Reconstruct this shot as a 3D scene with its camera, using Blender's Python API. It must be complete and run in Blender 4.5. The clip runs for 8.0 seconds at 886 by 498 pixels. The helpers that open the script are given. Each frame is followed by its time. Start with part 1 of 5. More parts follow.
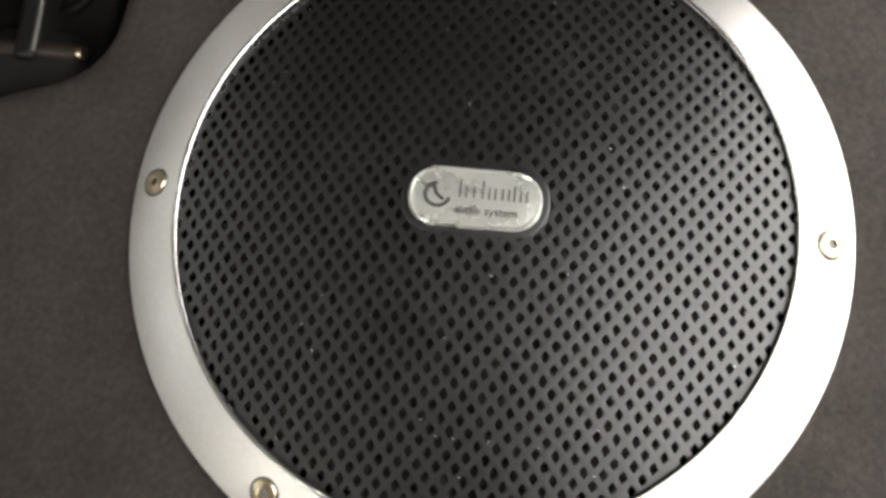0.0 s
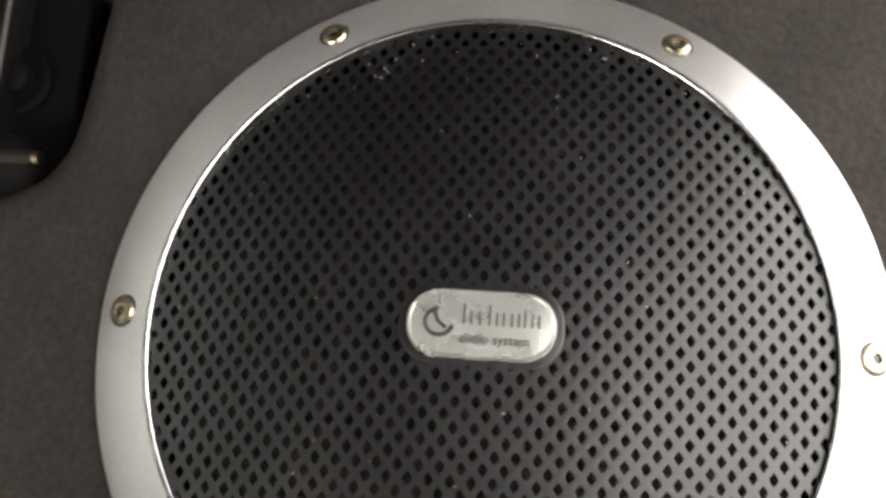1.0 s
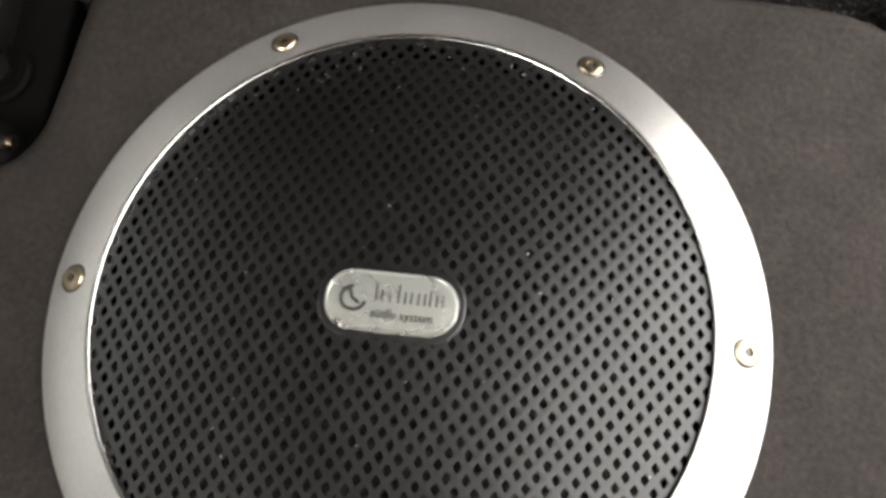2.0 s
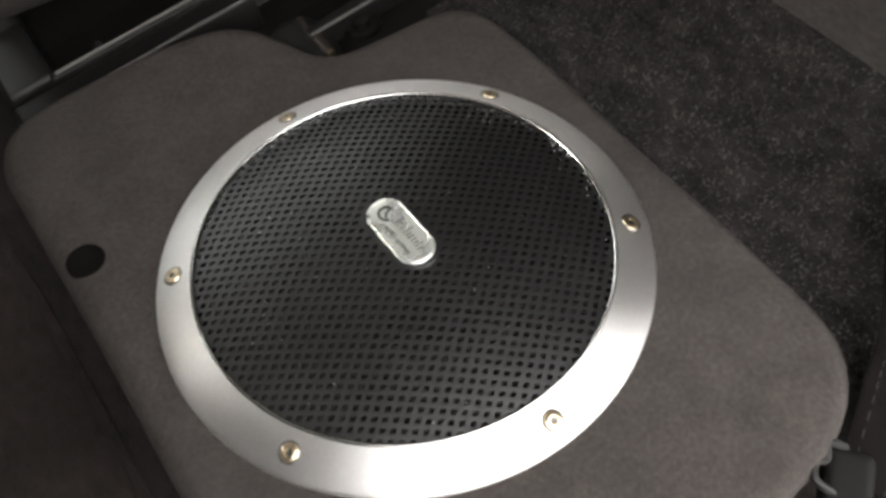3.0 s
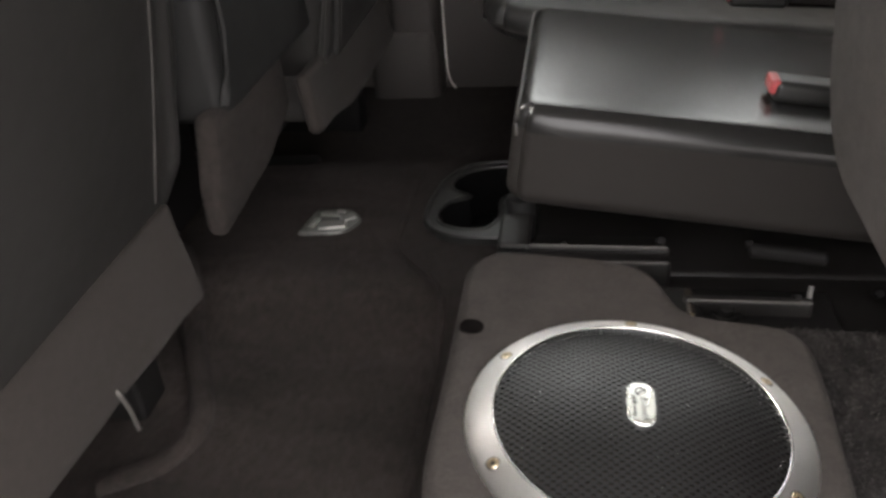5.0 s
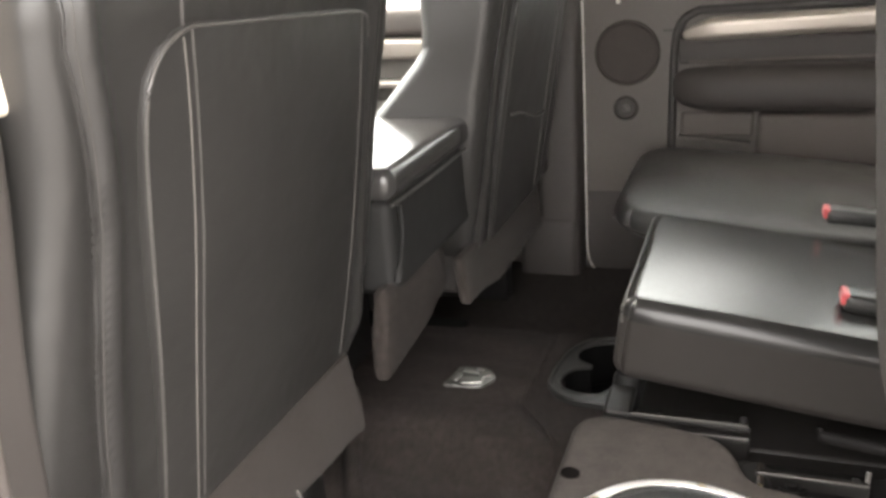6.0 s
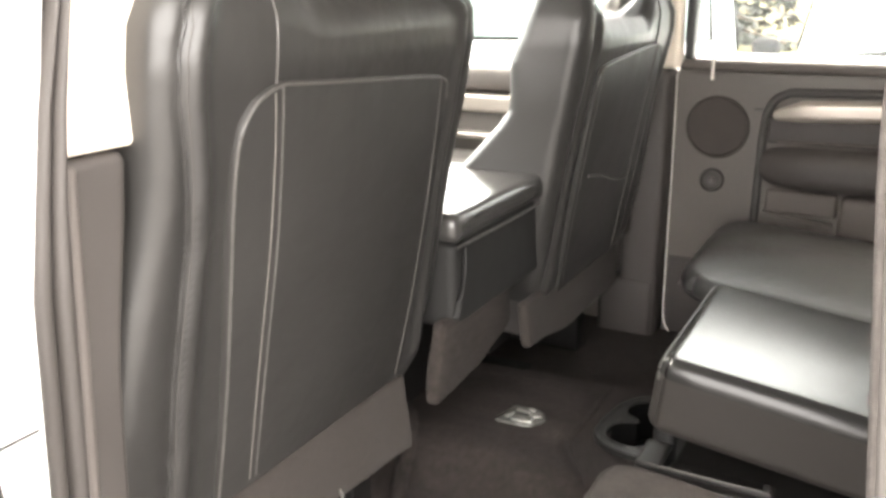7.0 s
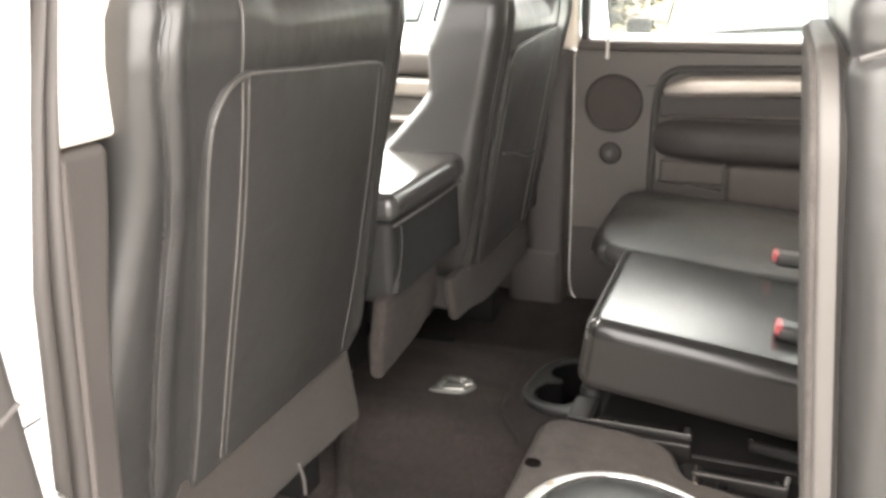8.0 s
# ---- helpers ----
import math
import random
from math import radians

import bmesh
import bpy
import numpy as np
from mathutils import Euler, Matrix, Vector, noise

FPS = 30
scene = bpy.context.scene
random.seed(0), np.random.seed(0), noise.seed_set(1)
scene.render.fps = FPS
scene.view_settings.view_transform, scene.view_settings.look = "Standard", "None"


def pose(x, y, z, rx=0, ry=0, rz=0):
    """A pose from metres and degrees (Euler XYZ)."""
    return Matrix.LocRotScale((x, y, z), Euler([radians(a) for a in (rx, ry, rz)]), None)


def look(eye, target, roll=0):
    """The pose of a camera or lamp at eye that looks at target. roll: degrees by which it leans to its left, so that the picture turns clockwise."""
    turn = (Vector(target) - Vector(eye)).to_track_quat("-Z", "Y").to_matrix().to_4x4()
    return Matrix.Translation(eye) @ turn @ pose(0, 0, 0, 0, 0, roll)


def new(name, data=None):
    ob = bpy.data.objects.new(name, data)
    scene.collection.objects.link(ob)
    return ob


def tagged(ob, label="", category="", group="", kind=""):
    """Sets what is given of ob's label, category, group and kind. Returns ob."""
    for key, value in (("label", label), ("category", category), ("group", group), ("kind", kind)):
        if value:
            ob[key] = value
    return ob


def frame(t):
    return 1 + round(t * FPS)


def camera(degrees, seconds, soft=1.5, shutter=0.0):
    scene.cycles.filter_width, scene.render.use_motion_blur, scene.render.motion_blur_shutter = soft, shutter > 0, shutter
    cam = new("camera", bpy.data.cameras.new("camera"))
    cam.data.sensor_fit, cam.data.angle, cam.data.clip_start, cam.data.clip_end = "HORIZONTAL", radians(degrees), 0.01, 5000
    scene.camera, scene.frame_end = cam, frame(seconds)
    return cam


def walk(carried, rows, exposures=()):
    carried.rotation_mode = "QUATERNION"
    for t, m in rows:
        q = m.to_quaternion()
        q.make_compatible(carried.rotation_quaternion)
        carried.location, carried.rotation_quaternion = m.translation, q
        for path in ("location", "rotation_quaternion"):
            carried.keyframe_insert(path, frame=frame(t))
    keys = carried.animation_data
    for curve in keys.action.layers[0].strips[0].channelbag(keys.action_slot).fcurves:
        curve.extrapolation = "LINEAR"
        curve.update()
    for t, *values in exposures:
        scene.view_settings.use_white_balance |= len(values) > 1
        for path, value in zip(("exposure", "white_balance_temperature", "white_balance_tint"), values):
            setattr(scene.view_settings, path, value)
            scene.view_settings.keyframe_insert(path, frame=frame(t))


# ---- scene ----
cam = camera(54.80, 8.0, soft=3.3)
# seconds, place in metres, turn in degrees
PATH = [
    (0.0, -0.0596, -0.0283, 0.4713, 9.64, 5.73, -83.35),
    (0.5, -0.0355, -0.0170, 0.4529, 6.22, 4.71, -84.01),
    (1.0, -0.0154, -0.0138, 0.4455, 10.54, 4.84, -85.87),
    (1.5, -0.0029, -0.0267, 0.4551, 13.53, 4.65, -85.66),
    (2.0, -0.0386, -0.0506, 0.4705, 13.49, 4.30, -82.96),
    (2.2, -0.0643, -0.0715, 0.4954, 13.63, 4.46, -79.64),
    (3.3, -0.0930, -0.3405, 0.5646, 37.99, 4.72, -22.52),
    (3.5, -0.0873, -0.3852, 0.5657, 39.66, 4.46, -17.48),
    (4.0, -0.0586, -0.4659, 0.5919, 45.49, 4.60, -7.15),
    (4.5, -0.0521, -0.5231, 0.6162, 51.24, 3.63, 0.60),
    (5.0, -0.0455, -0.5619, 0.6533, 58.32, 3.72, 8.08),
    (5.2, -0.0317, -0.5952, 0.6773, 61.39, 3.56, 10.49),
    (6.3, 0.0913, -0.8222, 0.8079, 71.02, 3.45, 23.05),
    (6.5, 0.1243, -0.8383, 0.8125, 71.67, 2.48, 25.46),
    (7.0, 0.1695, -0.8545, 0.8207, 72.83, 0.44, 28.72),
    (7.5, 0.1764, -0.8813, 0.8268, 72.55, 0.33, 26.99),
    (8.0, 0.1168, -0.9467, 0.8310, 71.62, 0.76, 20.31),
]
walk(cam, [(t, pose(*row)) for t, *row in PATH],
     exposures=[(0.0, 2.82, 6760, 11), (1.3, 2.66, 6800, 12), (2.2, 2.74, 6780, 11), (3.3, 2.75, 6550, 12), (4.5, 2.82, 6600, 13), (5.2, 2.92, 6700, 14), (6.3, 4.02, 6900, 12), (7.5, 4.20, 6930, 12), (8.0, 4.16, 6950, 12)])
# ---- light: bright overcast daylight through the open door and the windows ----
SUN_EL, SUN_AZ = 39.0, 307.0
world = bpy.data.worlds.new("sky")
scene.world = world
world.use_nodes = True
wn = world.node_tree
sky = wn.nodes.new("ShaderNodeTexSky")
sky.sky_type = 'NISHITA'
sky.sun_disc = False
sky.sun_elevation = radians(SUN_EL)
sky.sun_rotation = radians(SUN_AZ)
sky.air_density, sky.dust_density, sky.ozone_density = 1.0, 4.0, 1.0
cloud = wn.nodes.new("ShaderNodeHueSaturation")
cloud.inputs["Saturation"].default_value = 0.06
wn.links.new(sky.outputs[0], cloud.inputs["Color"])
deck = wn.nodes.new("ShaderNodeMix")
deck.data_type = 'RGBA'
deck.inputs[0].default_value = 0.7
deck.inputs[7].default_value = (9.0, 8.95, 8.9, 1.0)
wn.links.new(cloud.outputs[0], deck.inputs[6])
wn.links.new(deck.outputs[2], wn.nodes["Background"].inputs[0])
wn.nodes["Background"].inputs[1].default_value = 0.15
sun_data = bpy.data.lights.new("sun", 'SUN')
sun_data.energy, sun_data.angle, sun_data.color = 1.15, radians(36), (1.0, 0.93, 0.84)
sun = new("sun", sun_data)
sun_from = Vector((math.sin(radians(SUN_AZ)) * math.cos(radians(SUN_EL)), math.cos(radians(SUN_AZ)) * math.cos(radians(SUN_EL)), math.sin(radians(SUN_EL))))
sun.matrix_world = look(sun_from * 20, (0, 0, 0))


# ---- materials ----
def material(name, color, rough=0.5, metal=0.0, vary=0.15, vary_scale=8.0, grain_scale=400.0, bump=0.1, bump_dist=0.001, coat=0.0, sheen=0.0, spec=0.5, wear=0.0):
    """A surface with broad stains, fine grain and relief."""
    m = bpy.data.materials.new(name)
    m.use_nodes = True
    t = m.node_tree
    n, l = t.nodes, t.links
    p = n["Principled BSDF"]
    p.inputs["Roughness"].default_value = rough
    p.inputs["Metallic"].default_value = metal
    p.inputs["Coat Weight"].default_value = coat
    p.inputs["Coat Roughness"].default_value = 0.15
    p.inputs["Sheen Weight"].default_value = sheen
    p.inputs["Specular IOR Level"].default_value = spec
    co = n.new("ShaderNodeTexCoord")
    a = n.new("ShaderNodeTexNoise")
    a.inputs["Scale"].default_value, a.inputs["Detail"].default_value = vary_scale, 4.0
    b = n.new("ShaderNodeTexNoise")
    b.inputs["Scale"].default_value, b.inputs["Detail"].default_value = grain_scale, 3.0
    l.new(co.outputs["Object"], a.inputs["Vector"])
    l.new(co.outputs["Object"], b.inputs["Vector"])
    add = n.new("ShaderNodeMath")
    add.operation = 'ADD'
    l.new(a.outputs["Fac"], add.inputs[0])
    l.new(b.outputs["Fac"], add.inputs[1])
    ramp = n.new("ShaderNodeMapRange")
    ramp.inputs["From Min"].default_value, ramp.inputs["From Max"].default_value = 0.6, 1.4
    ramp.inputs["To Min"].default_value, ramp.inputs["To Max"].default_value = 1 - vary, 1 + vary
    l.new(add.outputs[0], ramp.inputs["Value"])
    mul = n.new("ShaderNodeVectorMath")
    mul.operation = 'SCALE'
    mul.inputs[0].default_value = color
    l.new(ramp.outputs[0], mul.inputs["Scale"])
    l.new(mul.outputs[0], p.inputs["Base Color"])
    rr = n.new("ShaderNodeMapRange")
    rr.inputs["To Min"].default_value, rr.inputs["To Max"].default_value = max(rough - 0.08 - wear, 0.02), min(rough + 0.08 + wear, 1.0)
    l.new(a.outputs["Fac"], rr.inputs["Value"])
    l.new(rr.outputs[0], p.inputs["Roughness"])
    if bump:
        bp = n.new("ShaderNodeBump")
        bp.inputs["Strength"].default_value, bp.inputs["Distance"].default_value = bump, bump_dist
        l.new(b.outputs["Fac"], bp.inputs["Height"])
        l.new(bp.outputs[0], p.inputs["Normal"])
    return m


def leather_material(name, color, rough=0.36, wavy=0.35, patchy=0.05):
    """Leather: pebbled cells with fine creases."""
    m = material(name, color, rough, 0, 0.12, 6, 900, 0, wear=patchy)
    t = m.node_tree
    n, l = t.nodes, t.links
    p = n["Principled BSDF"]
    co = n.new("ShaderNodeTexCoord")
    v = n.new("ShaderNodeTexVoronoi")
    v.inputs["Scale"].default_value = 420
    w = n.new("ShaderNodeTexNoise")
    w.inputs["Scale"].default_value, w.inputs["Detail"].default_value = 9, 3
    l.new(co.outputs["Object"], v.inputs["Vector"])
    l.new(co.outputs["Object"], w.inputs["Vector"])
    b1 = n.new("ShaderNodeBump")
    b1.inputs["Strength"].default_value, b1.inputs["Distance"].default_value = 0.10, 0.0006
    l.new(v.outputs["Distance"], b1.inputs["Height"])
    b2 = n.new("ShaderNodeBump")
    b2.inputs["Strength"].default_value, b2.inputs["Distance"].default_value = wavy, 0.012
    l.new(w.outputs["Fac"], b2.inputs["Height"])
    l.new(b1.outputs[0], b2.inputs["Normal"])
    l.new(b2.outputs[0], p.inputs["Normal"])
    return m


def carpet_material(name, color, scale=700.0, vary=0.35, blotch=14.0, depth=0.004, brushed=0.55, nap=0.0):
    """Pile: speckled fibres over soft blotches, with a napped sheen."""
    m = material(name, color, 0.95, 0, vary, blotch, scale, 0.9, depth, sheen=0.03, spec=0.08)
    t = m.node_tree
    n, l = t.nodes, t.links
    p = n["Principled BSDF"]
    p.inputs["Sheen Roughness"].default_value = 0.6
    # tufts and brushed streaks between the fibres and the blotches
    co, mp, tuft = n.new("ShaderNodeTexCoord"), n.new("ShaderNodeMapping"), n.new("ShaderNodeTexNoise")
    mp.inputs["Scale"].default_value = (1.0, brushed, 1.0)
    tuft.inputs["Scale"].default_value, tuft.inputs["Detail"].default_value, tuft.inputs["Roughness"].default_value = scale * 0.16, 5.0, 0.65
    l.new(co.outputs["Object"], mp.inputs["Vector"])
    l.new(mp.outputs[0], tuft.inputs["Vector"])
    rng_ = n.new("ShaderNodeMapRange")
    rng_.inputs["From Min"].default_value, rng_.inputs["From Max"].default_value = 0.3, 0.7
    rng_.inputs["To Min"].default_value, rng_.inputs["To Max"].default_value = 1 - vary * 0.9, 1 + vary * 0.9
    l.new(tuft.outputs["Fac"], rng_.inputs["Value"])
    old = p.inputs["Base Color"].links[0].from_socket
    mul = n.new("ShaderNodeVectorMath")
    mul.operation = 'SCALE'
    l.new(old, mul.inputs[0])
    l.new(rng_.outputs[0], mul.inputs["Scale"])
    l.new(mul.outputs[0], p.inputs["Base Color"])
    if nap:
        # wide strokes where the pile was brushed one way or the other
        wide, strokes, span_ = n.new("ShaderNodeMapping"), n.new("ShaderNodeTexNoise"), n.new("ShaderNodeMapRange")
        wide.inputs["Scale"].default_value = (2.2, 9.0, 2.0)
        wide.inputs["Rotation"].default_value = (0, 0, 0.25)
        strokes.inputs["Scale"].default_value, strokes.inputs["Detail"].default_value, strokes.inputs["Distortion"].default_value = 1.6, 3.0, 0.6
        span_.inputs["From Min"].default_value, span_.inputs["From Max"].default_value = 0.32, 0.68
        span_.inputs["To Min"].default_value, span_.inputs["To Max"].default_value = 1 - nap, 1 + nap
        l.new(co.outputs["Object"], wide.inputs["Vector"])
        l.new(wide.outputs[0], strokes.inputs["Vector"])
        l.new(strokes.outputs["Fac"], span_.inputs["Value"])
        brush = n.new("ShaderNodeVectorMath")
        brush.operation = 'SCALE'
        l.new(mul.outputs[0], brush.inputs[0])
        l.new(span_.outputs[0], brush.inputs["Scale"])
        l.new(brush.outputs[0], p.inputs["Base Color"])
    fine = p.inputs["Normal"].links[0].from_socket
    b2 = n.new("ShaderNodeBump")
    b2.inputs["Strength"].default_value, b2.inputs["Distance"].default_value = 0.6, depth * 1.2
    l.new(tuft.outputs["Fac"], b2.inputs["Height"])
    l.new(fine, b2.inputs["Normal"])
    l.new(b2.outputs[0], p.inputs["Normal"])
    return m


def glass_material(name, tint):
    m = bpy.data.materials.new(name)
    m.use_nodes = True
    t = m.node_tree
    n, l = t.nodes, t.links
    n.remove(n["Principled BSDF"])
    tr, gl, mx, fr = n.new("ShaderNodeBsdfTransparent"), n.new("ShaderNodeBsdfGlossy"), n.new("ShaderNodeMixShader"), n.new("ShaderNodeFresnel")
    tr.inputs["Color"].default_value = (*tint, 1)
    gl.inputs["Roughness"].default_value = 0.02
    fr.inputs["IOR"].default_value = 1.35
    l.new(fr.outputs[0], mx.inputs[0])
    l.new(tr.outputs[0], mx.inputs[1])
    l.new(gl.outputs[0], mx.inputs[2])
    l.new(mx.outputs[0], n["Material Output"].inputs["Surface"])
    return m


LEATHER = leather_material("black_leather", (0.023, 0.022, 0.021), 0.36)
LEATHER.node_tree.nodes["Principled BSDF"].inputs["Specular IOR Level"].default_value = 0.42
DULL_LEATHER = leather_material("worn_dull_leather", (0.026, 0.025, 0.024), 0.46, 0.6)
LEATHER_SIDE = leather_material("black_vinyl", (0.021, 0.020, 0.019), 0.5)
LEATHER_SIDE.node_tree.nodes["Principled BSDF"].inputs["Specular IOR Level"].default_value = 0.30
GLOSS_LEATHER = leather_material("polished_black_leather", (0.017, 0.0165, 0.016), 0.25, 0.02, -0.07)
GLOSS_LEATHER.node_tree.nodes["Principled BSDF"].inputs["Specular IOR Level"].default_value = 0.34
LID_LEATHER = leather_material("glossy_lid_leather", (0.030, 0.029, 0.028), 0.2, 0.05, -0.06)
BOXING = leather_material("brown_grey_vinyl", (0.0175, 0.0152, 0.0137), 0.72)
BOXING.node_tree.nodes["Principled BSDF"].inputs["Specular IOR Level"].default_value = 0.25
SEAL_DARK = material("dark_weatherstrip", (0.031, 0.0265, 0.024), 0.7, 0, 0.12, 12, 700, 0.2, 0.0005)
SOFT_SEAL = material("grey_brown_weatherstrip", (0.062, 0.053, 0.048), 0.75, 0, 0.12, 12, 700, 0.2, 0.0005)
PIPING = material("leather_piping", (0.048, 0.045, 0.042), 0.42, 0, 0.2, 40, 900, 0.2)
THREAD = material("stitch_thread", (0.085, 0.078, 0.07), 0.7, 0, 0.2, 60, 900, 0.2)
DARK_THREAD = material("dark_stitch_thread", (0.045, 0.041, 0.037), 0.7, 0, 0.2, 60, 900, 0.2)
BOX_FELT = carpet_material("box_felt", (0.055, 0.0478, 0.0435), 2000, 0.30, 45, 0.0014, 1.0)
SHAG_LIGHT = carpet_material("pale_carpet_fibre", (0.092, 0.082, 0.079), 420, 0.5, 60, 0.003)
FLOOR_PILE = carpet_material("floor_carpet", (0.0245, 0.0198, 0.0178), 600, 0.35, 12, 0.005)
MAT_PILE = carpet_material("mat_carpet", (0.0255, 0.0200, 0.0180), 650, 0.35, 9, 0.005, nap=0.28)
SHAG = carpet_material("shag_carpet", (0.0245, 0.0216, 0.0208), 420, 0.6, 40, 0.006)
UNDER_FELT = carpet_material("seat_underside_felt", (0.049, 0.0435, 0.040), 1500, 0.28, 40, 0.0010, 1.0)
ALU = material("satin_aluminium", (0.93, 0.92, 0.90), 0.49, 1.0, 0.05, 20, 500, 0.04, 0.0003)
turned = ALU.node_tree.nodes.new("ShaderNodeTangent")
turned.direction_type, turned.axis = 'RADIAL', 'Z'
ALU.node_tree.links.new(turned.outputs[0], ALU.node_tree.nodes["Principled BSDF"].inputs["Tangent"])
ALU.node_tree.nodes["Principled BSDF"].inputs["Anisotropic"].default_value = 0.65
ALU.node_tree.nodes["Principled BSDF"].inputs["Anisotropic Rotation"].default_value = 0.25
LIP = material("bright_rim", (0.85, 0.85, 0.83), 0.2, 1.0, 0.04, 20, 500, 0.03, 0.0003)
GRILLE = material("black_grille", (0.0060, 0.0057, 0.0058), 0.40, 0.0, 0.15, 30, 900, 0.12, 0.0004, spec=0.72)
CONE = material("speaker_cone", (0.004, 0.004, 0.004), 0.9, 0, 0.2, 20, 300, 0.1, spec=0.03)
BADGE = material("badge_silver", (0.80, 0.82, 0.77), 0.28, 0.75, 0.06, 60, 700, 0.05, 0.0003)
BADGE_CUT = material("badge_relief", (0.09, 0.092, 0.086), 0.35, 0.6, 0.1, 60, 700, 0.05)
BRASS = material("screw_steel", (0.63, 0.53, 0.37), 0.30, 1.0, 0.15, 90, 700, 0.05)
BLACK_METAL = material("black_painted_steel", (0.0115, 0.0105, 0.0100), 0.5, 0.0, 0.3, 25, 300, 0.12, 0.0005, spec=0.26)
EDGE_STEEL = material("pale_steel_edge", (0.10, 0.096, 0.09), 0.5, 0.5, 0.2, 30, 400, 0.1, 0.0005)
WIRE = material("bright_steel_wire", (0.45, 0.43, 0.40), 0.3, 0.9, 0.1, 30, 400, 0.05, 0.0005)
PLATE_STEEL = material("grey_steel_plate", (0.055, 0.053, 0.049), 0.45, 0.2, 0.2, 30, 400, 0.1, 0.0005)
SPEAKER_CLOTH = material("dark_speaker_mesh", (0.052, 0.045, 0.041), 0.8, 0, 0.15, 20, 1500, 0.5, 0.001, spec=0.2)
FOOT_GREY = material("dark_grey_rubber", (0.012, 0.0118, 0.0115), 0.7, 0, 0.15, 30, 500, 0.1, 0.0005, spec=0.25)
PIN_BROWN = material("rusty_dark_steel", (0.020, 0.014, 0.010), 0.55, 0.2, 0.3, 60, 500, 0.1, 0.0005)
LINT_GLINT = material("pale_lint_glint", (0.55, 0.54, 0.52), 0.8, 0, 0.2, 60, 500, 0.0)
GREY_STEEL = material("worn_grey_steel", (0.026, 0.025, 0.024), 0.5, 0.4, 0.2, 30, 400, 0.1, 0.0005)
BLACK_PLASTIC = material("black_plastic", (0.014, 0.014, 0.014), 0.42, 0, 0.15, 20, 800, 0.2, 0.0003)
CUP_PLASTIC = material("cup_holder_plastic", (0.018, 0.018, 0.0173), 0.36, 0, 0.15, 20, 800, 0.1, 0.0003)
TRIM = material("grey_brown_plastic", (0.074, 0.063, 0.056), 0.7, 0, 0.08, 5, 1100, 0.3, 0.0005)
PALE_BOARD = material("cream_board_edge", (0.048, 0.043, 0.039), 0.6, 0, 0.08, 8, 700, 0.2, 0.0005)
TRIM_DARK = material("dark_trim_plastic", (0.080, 0.071, 0.0635), 0.58, 0, 0.1, 5, 1100, 0.3, 0.0005)
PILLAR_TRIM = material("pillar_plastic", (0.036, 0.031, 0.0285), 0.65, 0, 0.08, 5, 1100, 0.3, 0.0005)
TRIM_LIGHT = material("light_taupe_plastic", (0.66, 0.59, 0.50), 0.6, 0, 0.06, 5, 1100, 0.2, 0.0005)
CHAMPAGNE = material("satin_champagne_trim", (0.34, 0.305, 0.27), 0.33, 0.5, 0.06, 10, 700, 0.05, 0.0003)
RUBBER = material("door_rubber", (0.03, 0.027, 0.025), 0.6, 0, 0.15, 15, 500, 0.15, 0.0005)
SEAL_GREY = material("seal_edge", (0.66, 0.63, 0.58), 0.5, 0, 0.1, 20, 500, 0.1, 0.0005)
WHITE_PAINT = material("white_car_paint", (0.8, 0.8, 0.78), 0.25, 0, 0.03, 3, 500, 0.0, coat=0.6)
SKIRT = carpet_material("grey_seat_cloth", (0.029, 0.0247, 0.0223), 1000, 0.12, 9, 0.0008)
RED = material("red_plastic", (0.42, 0.07, 0.075), 0.4, 0, 0.08, 30, 700, 0.05)
CHROME = material("chrome", (0.85, 0.85, 0.85), 0.12, 1.0, 0.03, 20, 500, 0.0)
EMBLEM_BASE = material("emblem_field", (0.12, 0.12, 0.112), 0.4, 0.5, 0.3, 60, 300, 0.2)
EMBLEM = material("emblem_silver", (0.30, 0.30, 0.28), 0.34, 0.7, 0.15, 60, 500, 0.1)
WEB = material("belt_webbing", (0.006, 0.005, 0.0048), 0.95, 0, 0.4, 60, 900, 0.8, 0.001, spec=0.03)
HEADLINER = material("headliner_fabric", (0.36, 0.335, 0.30), 0.9, 0, 0.06, 6, 900, 0.3, 0.001)
OUTSIDE_BLACK = material("black_car_trim", (0.0085, 0.008, 0.0078), 0.7, 0, 0.1, 10, 200, 0.0, spec=0.1)
ASPHALT = material("worn_asphalt", (0.17, 0.163, 0.155), 0.9, 0, 0.2, 0.5, 60, 0.5, 0.01)
GRASS = material("dry_grass", (0.072, 0.053, 0.005), 0.9, 0, 0.35, 1.2, 30, 0.6, 0.03)
NEEDLES = material("pine_needles", (0.009, 0.0105, 0.004), 0.8, 0, 0.4, 4, 60, 0.3)
BARK = material("bark", (0.12, 0.085, 0.06), 0.9, 0, 0.3, 8, 60, 0.6, 0.01)
CLEAR = glass_material("clear_glass", (0.93, 0.96, 0.95))
# unseen rear window: tint added to hold back light from behind
REAR_DIM = glass_material("dim_rear_glass", (0.13, 0.14, 0.135))
CAR_GLASS = material("car_window", (0.12, 0.15, 0.142), 0.12, 0, 0.08, 2, 50, 0, spec=0.15)


# ---- shapes ----
def link(bm, name, mat, parent=None, label="", smooth=40):
    bmesh.ops.recalc_face_normals(bm, faces=bm.faces)
    me = bpy.data.meshes.new(name)
    bm.to_mesh(me)
    bm.free()
    me.materials.append(mat)
    if smooth:
        me.shade_smooth()
        me.set_sharp_from_angle(angle=radians(smooth))
    ob = new(name, me)
    if parent is not None:
        ob.parent = parent
    if label:
        ob["label"] = label
    return ob


